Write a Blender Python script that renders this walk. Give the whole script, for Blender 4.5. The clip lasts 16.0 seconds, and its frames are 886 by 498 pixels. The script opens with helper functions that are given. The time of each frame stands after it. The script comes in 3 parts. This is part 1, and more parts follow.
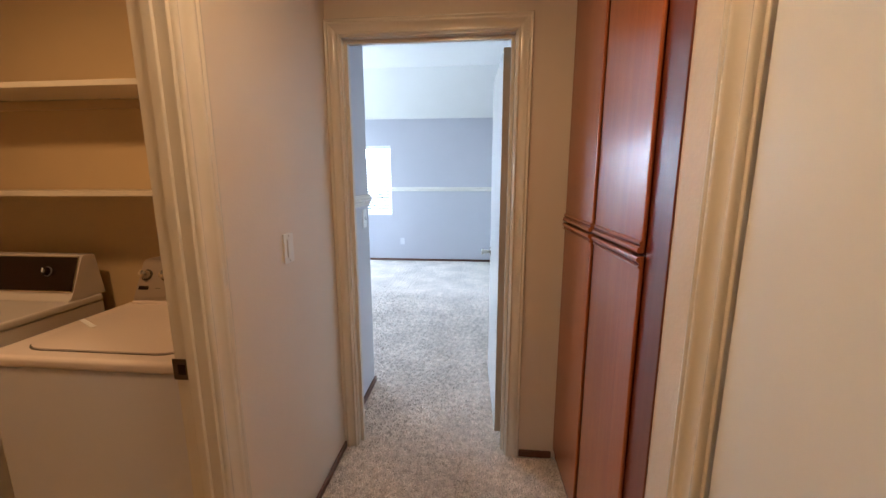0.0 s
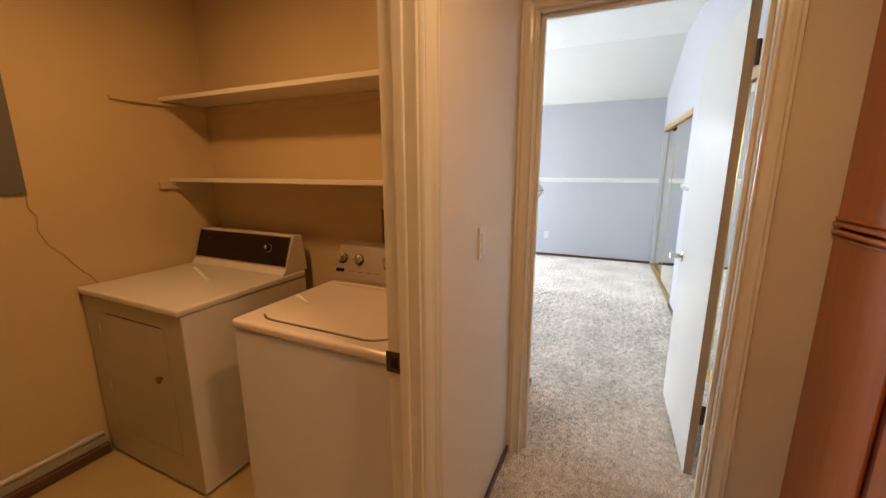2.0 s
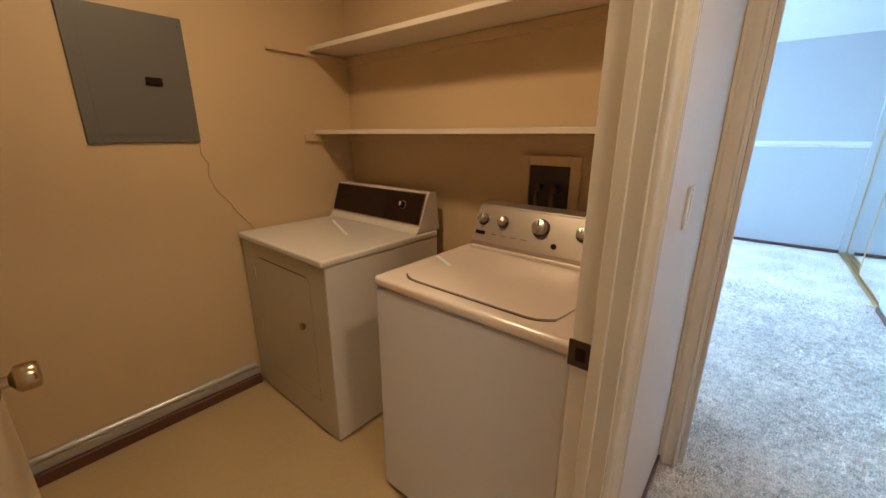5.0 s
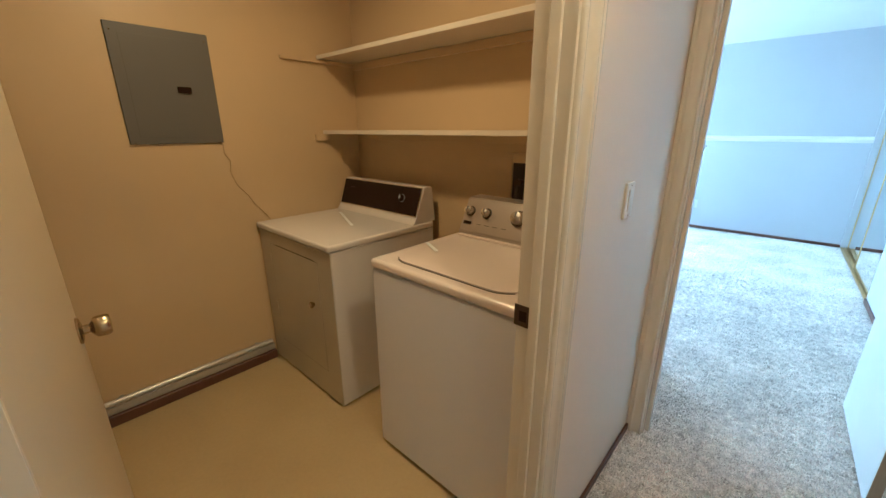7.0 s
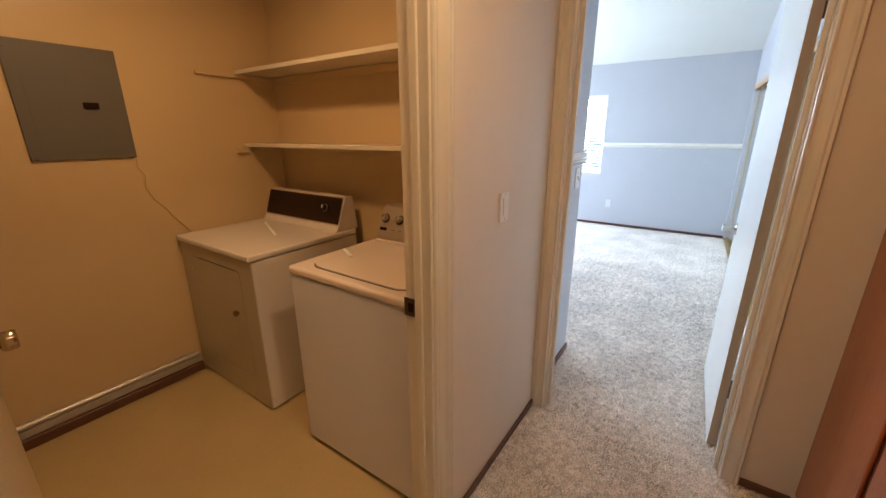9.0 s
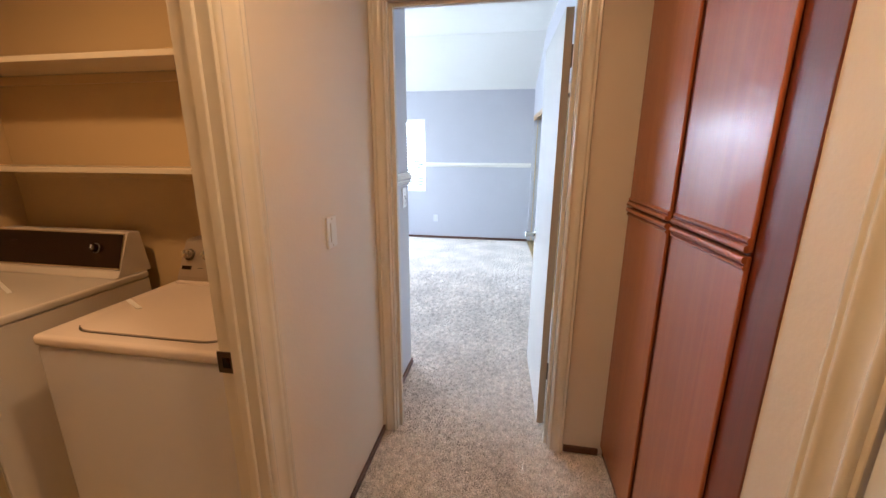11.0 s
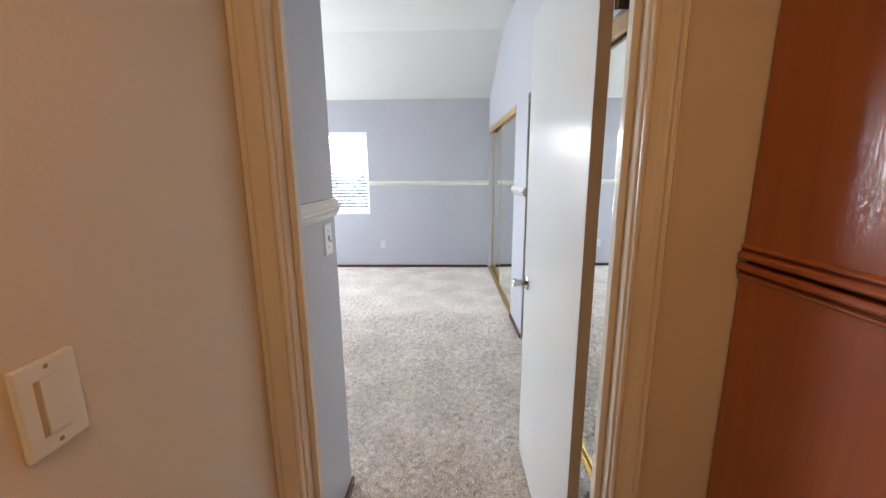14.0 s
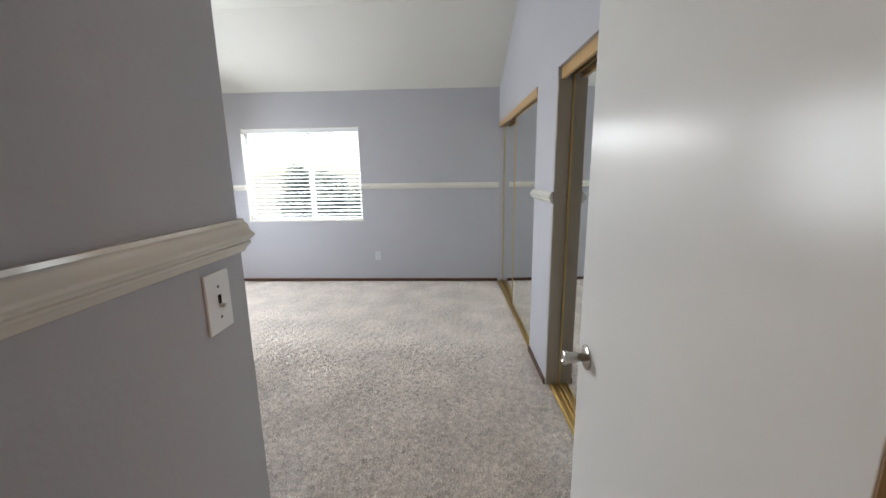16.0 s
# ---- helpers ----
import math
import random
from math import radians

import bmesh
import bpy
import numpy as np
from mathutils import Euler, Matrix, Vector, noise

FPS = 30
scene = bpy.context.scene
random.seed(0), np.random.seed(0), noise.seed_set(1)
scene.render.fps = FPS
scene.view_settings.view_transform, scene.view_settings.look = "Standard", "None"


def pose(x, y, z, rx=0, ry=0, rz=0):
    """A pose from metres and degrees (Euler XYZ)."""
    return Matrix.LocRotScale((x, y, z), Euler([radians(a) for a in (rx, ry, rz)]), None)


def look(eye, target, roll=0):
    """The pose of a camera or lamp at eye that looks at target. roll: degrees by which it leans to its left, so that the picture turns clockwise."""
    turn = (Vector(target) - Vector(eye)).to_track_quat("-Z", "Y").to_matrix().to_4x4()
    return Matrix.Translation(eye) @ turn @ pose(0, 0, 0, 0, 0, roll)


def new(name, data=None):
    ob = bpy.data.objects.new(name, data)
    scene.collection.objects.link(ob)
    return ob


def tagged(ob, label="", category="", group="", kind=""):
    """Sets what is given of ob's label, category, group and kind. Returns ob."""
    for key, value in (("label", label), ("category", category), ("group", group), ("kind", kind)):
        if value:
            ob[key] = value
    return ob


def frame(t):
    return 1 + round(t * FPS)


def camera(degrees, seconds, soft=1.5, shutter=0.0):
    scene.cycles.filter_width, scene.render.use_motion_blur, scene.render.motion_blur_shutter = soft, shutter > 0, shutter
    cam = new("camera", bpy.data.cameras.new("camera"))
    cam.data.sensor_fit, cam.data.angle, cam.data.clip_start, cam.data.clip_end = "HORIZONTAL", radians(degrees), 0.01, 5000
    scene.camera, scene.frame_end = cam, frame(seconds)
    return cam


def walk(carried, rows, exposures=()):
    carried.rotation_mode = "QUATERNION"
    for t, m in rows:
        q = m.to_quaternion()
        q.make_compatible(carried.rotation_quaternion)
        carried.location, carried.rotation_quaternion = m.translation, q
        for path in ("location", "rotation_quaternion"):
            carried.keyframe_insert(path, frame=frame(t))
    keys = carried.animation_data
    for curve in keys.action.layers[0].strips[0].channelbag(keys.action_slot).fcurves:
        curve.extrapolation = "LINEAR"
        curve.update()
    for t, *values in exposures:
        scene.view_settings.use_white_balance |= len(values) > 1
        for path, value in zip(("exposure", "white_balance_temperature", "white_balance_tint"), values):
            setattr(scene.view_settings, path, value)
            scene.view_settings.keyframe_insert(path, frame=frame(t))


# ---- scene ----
cam = camera(98.3, 16.0)
PATH = [
    (0, (0.14, 0.123, 1.408), (-0.046, 2.082, 1.048), -0.1),
    (0.5, (0.116, 0.132, 1.402), (-0.241, 2.066, 1.034), -0.2),
    (1, (0.062, 0.146, 1.401), (-0.478, 2.035, 1.027), -0.1),
    (1.5, (-0.024, 0.18, 1.397), (-0.717, 2.017, 1.016), -0.1),
    (2, (-0.136, 0.21, 1.407), (-0.95, 1.991, 0.999), -0.1),
    (2.5, (-0.258, 0.224, 1.39), (-1.177, 1.95, 0.967), 0.0),
    (3, (-0.324, 0.239, 1.378), (-1.356, 1.892, 0.925), -0.0),
    (3.5, (-0.362, 0.272, 1.353), (-1.49, 1.85, 0.865), -0.1),
    (4, (-0.411, 0.3, 1.336), (-1.588, 1.829, 0.812), 0.0),
    (6.5, (-0.289, 0.252, 1.35), (-1.574, 1.665, 0.754), -0.2),
    (7, (-0.19, 0.208, 1.369), (-1.477, 1.617, 0.771), -0.2),
    (7.5, (-0.104, 0.168, 1.39), (-1.388, 1.58, 0.791), -0.2),
    (8, (-0.036, 0.14, 1.399), (-1.298, 1.571, 0.801), -0.2),
    (8.5, (0.004, 0.156, 1.407), (-1.203, 1.637, 0.816), -0.2),
    (9, (0.043, 0.171, 1.419), (-1.035, 1.753, 0.84), -0.2),
    (9.5, (0.054, 0.185, 1.412), (-0.85, 1.883, 0.865), -0.5),
    (10, (0.098, 0.18, 1.44), (-0.599, 1.974, 0.899), -0.3),
    (12.3, (-0.067, 0.443, 1.403), (-0.135, 2.393, 0.968), -0.1),
    (12.5, (-0.073, 0.491, 1.408), (-0.132, 2.442, 0.974), -0.2),
    (13, (-0.048, 0.681, 1.421), (-0.105, 2.635, 1.001), -0.3),
    (13.5, (-0.055, 0.853, 1.411), (-0.12, 2.811, 1.009), -0.5),
    (14, (-0.095, 1.067, 1.413), (-0.166, 3.025, 1.012), -0.5),
    (14.5, (-0.117, 1.222, 1.411), (-0.183, 3.181, 1.014), -0.5),
    (15, (-0.086, 1.407, 1.411), (-0.16, 3.366, 1.013), -0.5),
    (15.5, (-0.083, 1.577, 1.412), (-0.159, 3.535, 1.01), -0.5),
    (16, (-0.111, 1.782, 1.403), (-0.203, 3.741, 1.008), -0.8),
]
# exposure, stops, white balance over the walk
LOOKS = [(0, 2.23, 5300, 8), (0.6, 2.32, 5550, 9), (1.5, 2.38, 6000, 9), (3.0, 2.38, 6700, 10), (3.4, 2.46, 6600, 10), (4, 2.56, 5500, 6), (6.5, 2.75, 4030, -13), (7.3, 2.72, 4400, -10), (8.0, 2.57, 4750, -3), (9.0, 2.43, 5500, 6), (10, 2.49, 5200, 8), (12.5, 2.36, 6200, 12), (14, 1.98, 6300, 12), (15, 1.66, 6300, 12), (16, 1.27, 6700, 12)]
walk(cam, [(t, look(eye, target, roll)) for t, eye, target, roll in PATH], LOOKS)

# ---- world, sun and lamps ----
world = bpy.data.worlds.new("world")
scene.world = world
world.use_nodes = True
wn = world.node_tree.nodes
sky = wn.new("ShaderNodeTexSky")
sky.sky_type, sky.sun_disc = "NISHITA", False
sky.sun_elevation, sky.sun_rotation = radians(50), radians(200)
wn["Background"].inputs[1].default_value = 0.15
world.node_tree.links.new(sky.outputs[0], wn["Background"].inputs[0])

sun = new("sun", bpy.data.lights.new("sun", "SUN"))
sun.data.energy, sun.data.angle, sun.data.color = 5.0, radians(0.5), (1, 0.95, 0.88)
sun.matrix_world = look((-3, -8, 14), (0, 0, 0))


def area(name, eye, target, w, h, watts, color):
    lamp = new(name, bpy.data.lights.new(name, "AREA"))
    lamp.data.shape, lamp.data.size, lamp.data.size_y = "RECTANGLE", w, h
    lamp.data.energy, lamp.data.color = watts, color
    lamp.matrix_world = look(eye, target)
    return lamp


DAY = (0.90, 0.95, 1.0)
area("sky_light_far", (-2.08, 7.42, 2.48), (-1.9, 5.92, 1.28), 2.6, 1.7, 108, DAY)
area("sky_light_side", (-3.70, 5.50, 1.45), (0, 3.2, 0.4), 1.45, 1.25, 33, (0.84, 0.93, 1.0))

# ---- plan ----
HL, HR = -0.555, 0.572            # hall walls
DW0, DW1 = 1.913, 2.000          # wall between hall and bedroom
DX0, DX1, DH = -0.489, 0.290, 2.03
LY0, LY1 = 0.108, 0.99           # laundry doorway
LX0, LX1 = -2.425, -0.632        # laundry room
LB = 1.81                       # laundry back wall
BX, BR, BE, FY = -0.578, 0.410, 2.56, 6.64   # bedroom entry wall, closet wall, entry end, far wall
WX0, WX1, WZ0, WZ1 = -2.855, -1.36, 0.795, 1.960
C1, C2, C3, C4, CH = 4.64, 6.60, 2.30, 4.14, 1.975  # closets
CEIL, RIDGE, EAVE, RY = 2.44, 2.87, 2.38, 5.50
BL = -3.60
SKEW = Matrix.Translation((0.363, FY, 0)) @ pose(0, 0, 0, 0, 0, 1.95) @ Matrix.Translation((-BR, -FY, 0))  # the closet wall is not quite square


# ---- materials ----
def mat(name, color, rough=0.5, metal=0.0, vary=0.06, scale=3.0, fine=0.0, fine_scale=120.0, bump=0.0, bump_scale=150.0, spec=0.5, tint=None, coat=0.0):
    m = bpy.data.materials.new(name)
    m.use_nodes = True
    n, l = m.node_tree.nodes, m.node_tree.links
    b = n["Principled BSDF"]
    b.inputs["Roughness"].default_value, b.inputs["Metallic"].default_value = rough, metal
    b.inputs["Specular IOR Level"].default_value = spec
    b.inputs["Coat Weight"].default_value = coat
    b.inputs["Coat Roughness"].default_value = 0.17
    b.inputs["Coat IOR"].default_value = 1.65
    co = n.new("ShaderNodeTexCoord")
    no = n.new("ShaderNodeTexNoise")
    no.inputs["Scale"].default_value, no.inputs["Detail"].default_value = scale, 5
    l.new(co.outputs["Object"], no.inputs["Vector"])
    mix = n.new("ShaderNodeMix")
    mix.data_type = "RGBA"
    a = [c * (1 - vary) for c in color]
    z = tint or [min(1, c * (1 + vary)) for c in color]
    mix.inputs[6].default_value, mix.inputs[7].default_value = (*a, 1), (*z, 1)
    l.new(no.outputs[0], mix.inputs[0])
    out = mix.outputs[2]
    if fine:
        n2 = n.new("ShaderNodeTexNoise")
        n2.inputs["Scale"].default_value, n2.inputs["Detail"].default_value = fine_scale, 3
        l.new(co.outputs["Object"], n2.inputs["Vector"])
        r = n.new("ShaderNodeMapRange")
        r.inputs[1].default_value, r.inputs[2].default_value = 0.35, 0.65
        r.inputs[3].default_value, r.inputs[4].default_value = 1 - fine, 1 + fine
        l.new(n2.outputs[0], r.inputs[0])
        mu = n.new("ShaderNodeVectorMath")
        mu.operation = "SCALE"
        l.new(out, mu.inputs[0])
        l.new(r.outputs[0], mu.inputs["Scale"])
        out = mu.outputs[0]
    l.new(out, b.inputs["Base Color"])
    rr = n.new("ShaderNodeMapRange")
    rr.inputs[3].default_value, rr.inputs[4].default_value = max(0, rough - 0.02), min(1, rough + 0.02)
    l.new(no.outputs[0], rr.inputs[0])
    if rough > 0.02:
        l.new(rr.outputs[0], b.inputs["Roughness"])
    if bump:
        n3 = n.new("ShaderNodeTexNoise")
        n3.inputs["Scale"].default_value, n3.inputs["Detail"].default_value = bump_scale, 4
        l.new(co.outputs["Object"], n3.inputs["Vector"])
        bp = n.new("ShaderNodeBump")
        bp.inputs["Strength"].default_value, bp.inputs["Distance"].default_value = bump, 0.002
        l.new(n3.outputs[0], bp.inputs["Height"])
        l.new(bp.outputs[0], b.inputs["Normal"])
    return m


def wood(name, dark, light, rough, scale, coat=0.0):
    """Grain running along z."""
    m = mat(name, dark, rough, tint=light, scale=2, coat=coat)
    n, l = m.node_tree.nodes, m.node_tree.links
    mp = n.new("ShaderNodeMapping")
    mp.inputs["Scale"].default_value = (scale, scale, scale * 0.05)
    l.new(n["Texture Coordinate"].outputs["Object"], mp.inputs[0])
    l.new(mp.outputs[0], n["Noise Texture"].inputs["Vector"])
    n["Noise Texture"].inputs["Detail"].default_value = 8
    n["Noise Texture"].inputs["Distortion"].default_value = 1.6
    bp = n.new("ShaderNodeBump")
    bp.inputs["Strength"].default_value, bp.inputs["Distance"].default_value = 0.4, 0.001
    l.new(n["Noise Texture"].outputs[0], bp.inputs["Height"])
    l.new(bp.outputs[0], n["Principled BSDF"].inputs["Normal"])
    if coat:
        cb = n.new("ShaderNodeBump")
        cb.inputs["Strength"].default_value, cb.inputs["Distance"].default_value = 0.6, 0.0020
        gm, gn = n.new("ShaderNodeMapping"), n.new("ShaderNodeTexNoise")
        gm.inputs["Scale"].default_value = (32, 32, 4.5)
        gn.inputs["Detail"].default_value, gn.inputs["Distortion"].default_value = 3, 1.2
        l.new(n["Texture Coordinate"].outputs["Object"], gm.inputs[0])
        l.new(gm.outputs[0], gn.inputs["Vector"])
        l.new(gn.outputs[0], cb.inputs["Height"])
        l.new(cb.outputs[0], n["Principled BSDF"].inputs["Coat Normal"])
    return m


def plain(name, color, rough, metal=0.0, emit=0.0):
    m = mat(name, color, rough, metal, vary=0.03, scale=8)
    if emit:
        m.node_tree.nodes["Principled BSDF"].inputs["Emission Color"].default_value = (*color, 1)
        m.node_tree.nodes["Principled BSDF"].inputs["Emission Strength"].default_value = emit
    return m


M_HALL = mat("hall_paint", (0.69, 0.59, 0.465), 0.55, vary=0.04, bump=0.25, bump_scale=90)
M_LAUNDRY = mat("laundry_paint", (0.60, 0.455, 0.255), 0.36, vary=0.05, bump=0.25, bump_scale=90)
M_BLUE = mat("bedroom_paint", (0.475, 0.472, 0.504), 0.6, vary=0.03, bump=0.25, bump_scale=90)
M_CEIL = mat("ceiling_paint", (0.65, 0.64, 0.60), 0.8, vary=0.03, bump=0.5, bump_scale=70)
M_TRIM = mat("gloss_trim_paint", (0.71, 0.64, 0.53), 0.15, vary=0.05, scale=6, bump=0.08, bump_scale=40)
M_RAIL = mat("white_rail_paint", (0.76, 0.73, 0.66), 0.14, vary=0.04, scale=6)
M_DOOR = mat("gloss_door_paint", (0.78, 0.77, 0.74), 0.22, vary=0.03, scale=2, bump=0.1, bump_scale=35, spec=0.32)
M_EDGE = wood("bare_door_edge", (0.30, 0.20, 0.11), (0.40, 0.28, 0.17), 0.5, 40)
M_CAB = wood("cherry_cabinet", (0.30, 0.068, 0.017), (0.46, 0.132, 0.033), 0.34, 9, coat=0.85)
M_CAB.node_tree.nodes["Principled BSDF"].inputs["Coat Roughness"].default_value = 0.11
M_CAB.node_tree.nodes["Principled BSDF"].inputs["Specular IOR Level"].default_value = 0.15
M_CABIN = wood("cherry_frame_dark", (0.11, 0.022, 0.006), (0.18, 0.04, 0.012), 0.6, 14)
M_CABIN.node_tree.nodes["Principled BSDF"].inputs["Specular IOR Level"].default_value = 0.12
M_STILE = wood("cherry_frame_red", (0.13, 0.026, 0.008), (0.20, 0.044, 0.013), 0.35, 12, coat=0.3)
M_BASE = wood("brown_baseboard", (0.085, 0.034, 0.02), (0.13, 0.058, 0.032), 0.45, 30)
M_OAK = wood("golden_oak", (0.42, 0.24, 0.08), (0.58, 0.37, 0.15), 0.35, 30)
M_JAMB_SHADE = wood("shaded_jamb", (0.30, 0.25, 0.19), (0.38, 0.32, 0.25), 0.5, 30)
M_VINYL = mat("tan_vinyl", (0.44, 0.33, 0.16), 0.34, tint=(0.53, 0.41, 0.21), scale=2.5, fine=0.02, fine_scale=60)
M_CARPET = mat("grey_carpet", (0.64, 0.58, 0.53), 0.95, tint=(0.74, 0.68, 0.62), scale=4, fine=0.35, fine_scale=140, bump=1.0, bump_scale=170, spec=0.1)


def pile_mat(name, dark, mid, light, clump, blotch):
    """Tuft colours by island, mottled by clumps and broad soft patches."""
    m = bpy.data.materials.new(name)
    m.use_nodes = True
    n, l = m.node_tree.nodes, m.node_tree.links
    g, r, co = n.new("ShaderNodeNewGeometry"), n.new("ShaderNodeValToRGB"), n.new("ShaderNodeTexCoord")
    r.color_ramp.elements[0].color, r.color_ramp.elements[1].color = (*dark, 1), (*light, 1)
    r.color_ramp.elements.new(0.4).color = (*mid, 1)
    l.new(g.outputs["Random Per Island"], r.inputs[0])
    out = r.outputs[0]
    for scale, amount in ((27, clump), (3.2, blotch)):
        o, mr, s = n.new("ShaderNodeTexNoise"), n.new("ShaderNodeMapRange"), n.new("ShaderNodeVectorMath")
        o.inputs["Scale"].default_value, o.inputs["Detail"].default_value = scale, 3
        mr.inputs[1].default_value, mr.inputs[2].default_value = 0.36, 0.62
        mr.inputs[3].default_value, mr.inputs[4].default_value = 1 - amount, 1 + amount * 0.5
        s.operation = "SCALE"
        l.new(co.outputs["Object"], o.inputs["Vector"])
        l.new(o.outputs[0], mr.inputs[0])
        l.new(out, s.inputs[0])
        l.new(mr.outputs[0], s.inputs["Scale"])
        out = s.outputs[0]
    b = n["Principled BSDF"]
    l.new(out, b.inputs["Base Color"])
    b.inputs["Roughness"].default_value, b.inputs["Specular IOR Level"].default_value = 0.95, 0.1
    return m


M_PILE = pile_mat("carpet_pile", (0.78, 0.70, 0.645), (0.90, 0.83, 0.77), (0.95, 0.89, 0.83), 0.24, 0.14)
# paler, evener copy: brightness towards the window is partly put into its colour
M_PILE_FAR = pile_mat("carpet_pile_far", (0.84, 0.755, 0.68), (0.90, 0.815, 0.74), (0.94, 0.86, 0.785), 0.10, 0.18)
# the bluish cast of daylight on the washer body is in this colour
M_ENAMEL = mat("daylit_white_enamel", (0.71, 0.70, 0.77), 0.18, vary=0.02)
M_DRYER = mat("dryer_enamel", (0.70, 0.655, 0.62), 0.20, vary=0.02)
M_DRYER_FRONT = mat("tan_enamel", (0.47, 0.42, 0.32), 0.21, tint=(0.55, 0.50, 0.39), scale=2)
M_ALMOND = mat("off_white_enamel", (0.73, 0.635, 0.575), 0.21, vary=0.02, scale=8)
M_CONSOLE = mat("brushed_console", (0.52, 0.455, 0.39), 0.36, 0.8, vary=0.04)
M_BLACK = plain("black_panel", (0.018, 0.008, 0.006), 0.2)
M_BLACK.node_tree.nodes["Principled BSDF"].inputs["Specular IOR Level"].default_value = 0.25
M_DARK = plain("dark_recess", (0.05, 0.036, 0.024), 0.6)
M_CHROME = plain("chrome", (0.75, 0.74, 0.72), 0.12, 1.0)
M_NICKEL = plain("satin_nickel", (0.46, 0.44, 0.40), 0.2, 1.0)
M_BRASS = plain("aged_brass", (0.42, 0.33, 0.20), 0.21, 1.0)
M_GOLD = plain("gold_anodised", (0.66, 0.48, 0.20), 0.33, 1.0)
M_BRONZE = plain("dark_bronze", (0.09, 0.06, 0.04), 0.4, 0.8)
M_PANEL = mat("grey_steel_paint", (0.13, 0.125, 0.115), 0.45, vary=0.05)
M_KNOB = plain("polished_knob", (0.66, 0.62, 0.55), 0.22, 0.9)
M_OUTLET = plain("dull_white_plate", (0.60, 0.60, 0.62), 0.4)
M_INDOOR = mat("cream_door_paint", (0.60, 0.50, 0.345), 0.33, vary=0.04, scale=2, bump=0.1, bump_scale=35)
M_BOXTRIM = plain("dim_box_trim", (0.34, 0.25, 0.14), 0.5)
M_PLATE = plain("ivory_plastic", (0.74, 0.70, 0.62), 0.3)
M_MIRROR = plain("mirror_glass", (0.88, 0.91, 0.89), 0.0, 1.0)
M_PIPE = mat("galvanised_pipe", (0.52, 0.50, 0.47), 0.3, 0.5, vary=0.1)
M_WIRE = plain("tan_cable", (0.46, 0.33, 0.18), 0.5)
M_WHITE = plain("white_vinyl", (0.85, 0.86, 0.87), 0.4)
M_LAMP = plain("lit_diffuser", (1.0, 0.66, 0.36), 0.5, emit=1.0)
# leaf and lawn colours are paled to stand for the glare outside
M_LEAF = mat("foliage", (0.21, 0.25, 0.225), 0.4, tint=(0.29, 0.33, 0.295), scale=3)
M_LEAF.node_tree.nodes["Principled BSDF"].inputs["Transmission Weight"].default_value = 0.4
M_LEAF.node_tree.nodes["Principled BSDF"].inputs["IOR"].default_value = 1.1
M_BARK = mat("bark", (0.12, 0.09, 0.06), 0.9)
M_GRASS = mat("pale_lawn", (0.20, 0.215, 0.17), 0.9, tint=(0.28, 0.28, 0.22), scale=0.3)
M_STUCCO = mat("stucco", (0.5, 0.46, 0.4), 0.9, bump=0.5, bump_scale=60)
M_GLASS = bpy.data.materials.new("window_glass")
M_GLASS.use_nodes = True
_b = M_GLASS.node_tree.nodes["Principled BSDF"]
_b.inputs["Transmission Weight"].default_value, _b.inputs["Roughness"].default_value, _b.inputs["IOR"].default_value = 1, 0, 1.02


# ---- mesh helpers ----
def finish(name, bm, material, parent=None, label="", smooth=False):
    bmesh.ops.recalc_face_normals(bm, faces=bm.faces)
    if smooth:
        for e in bm.edges:
            if len(e.link_faces) == 2 and e.calc_face_angle() > 0.9:
                e.smooth = False
    me = bpy.data.meshes.new(name)
    bm.to_mesh(me)
    bm.free()
    me.materials.append(material)
    if smooth:
        for p in me.polygons:
            p.use_smooth = True
    ob = new(name, me)
    if parent:
        ob.parent = parent
    if label:
        tagged(ob, label)
    return ob


def part(name, bm, material, parent, label="", smooth=False):
    return finish(name, bm, material, parent, label, smooth)


def structure(name, bm, material, parent=None, smooth=False):
    return tagged(finish(name, bm, material, parent, "", smooth), kind="structure")


def thing(name, at, label, category, group="", rz=0):
    ob = new(name)
    ob.empty_display_size = 0.05
    ob.matrix_basis = pose(*at, 0, 0, rz)
    return tagged(ob, label, category, group)


def box(x0, x1, y0, y1, z0, z1, bevel=0.0, seg=2, bm=None):
    bm = bm or bmesh.new()
    r = bmesh.ops.create_cube(bm, size=1, matrix=Matrix.Translation(((x0 + x1) / 2, (y0 + y1) / 2, (z0 + z1) / 2)) @ Matrix.Diagonal((abs(x1 - x0), abs(y1 - y0), abs(z1 - z0), 1)))
    if bevel:
        edges = {e for v in r["verts"] for e in v.link_edges}
        bmesh.ops.bevel(bm, geom=list(edges), offset=bevel, segments=seg, affect="EDGES", profile=0.5)
    return bm


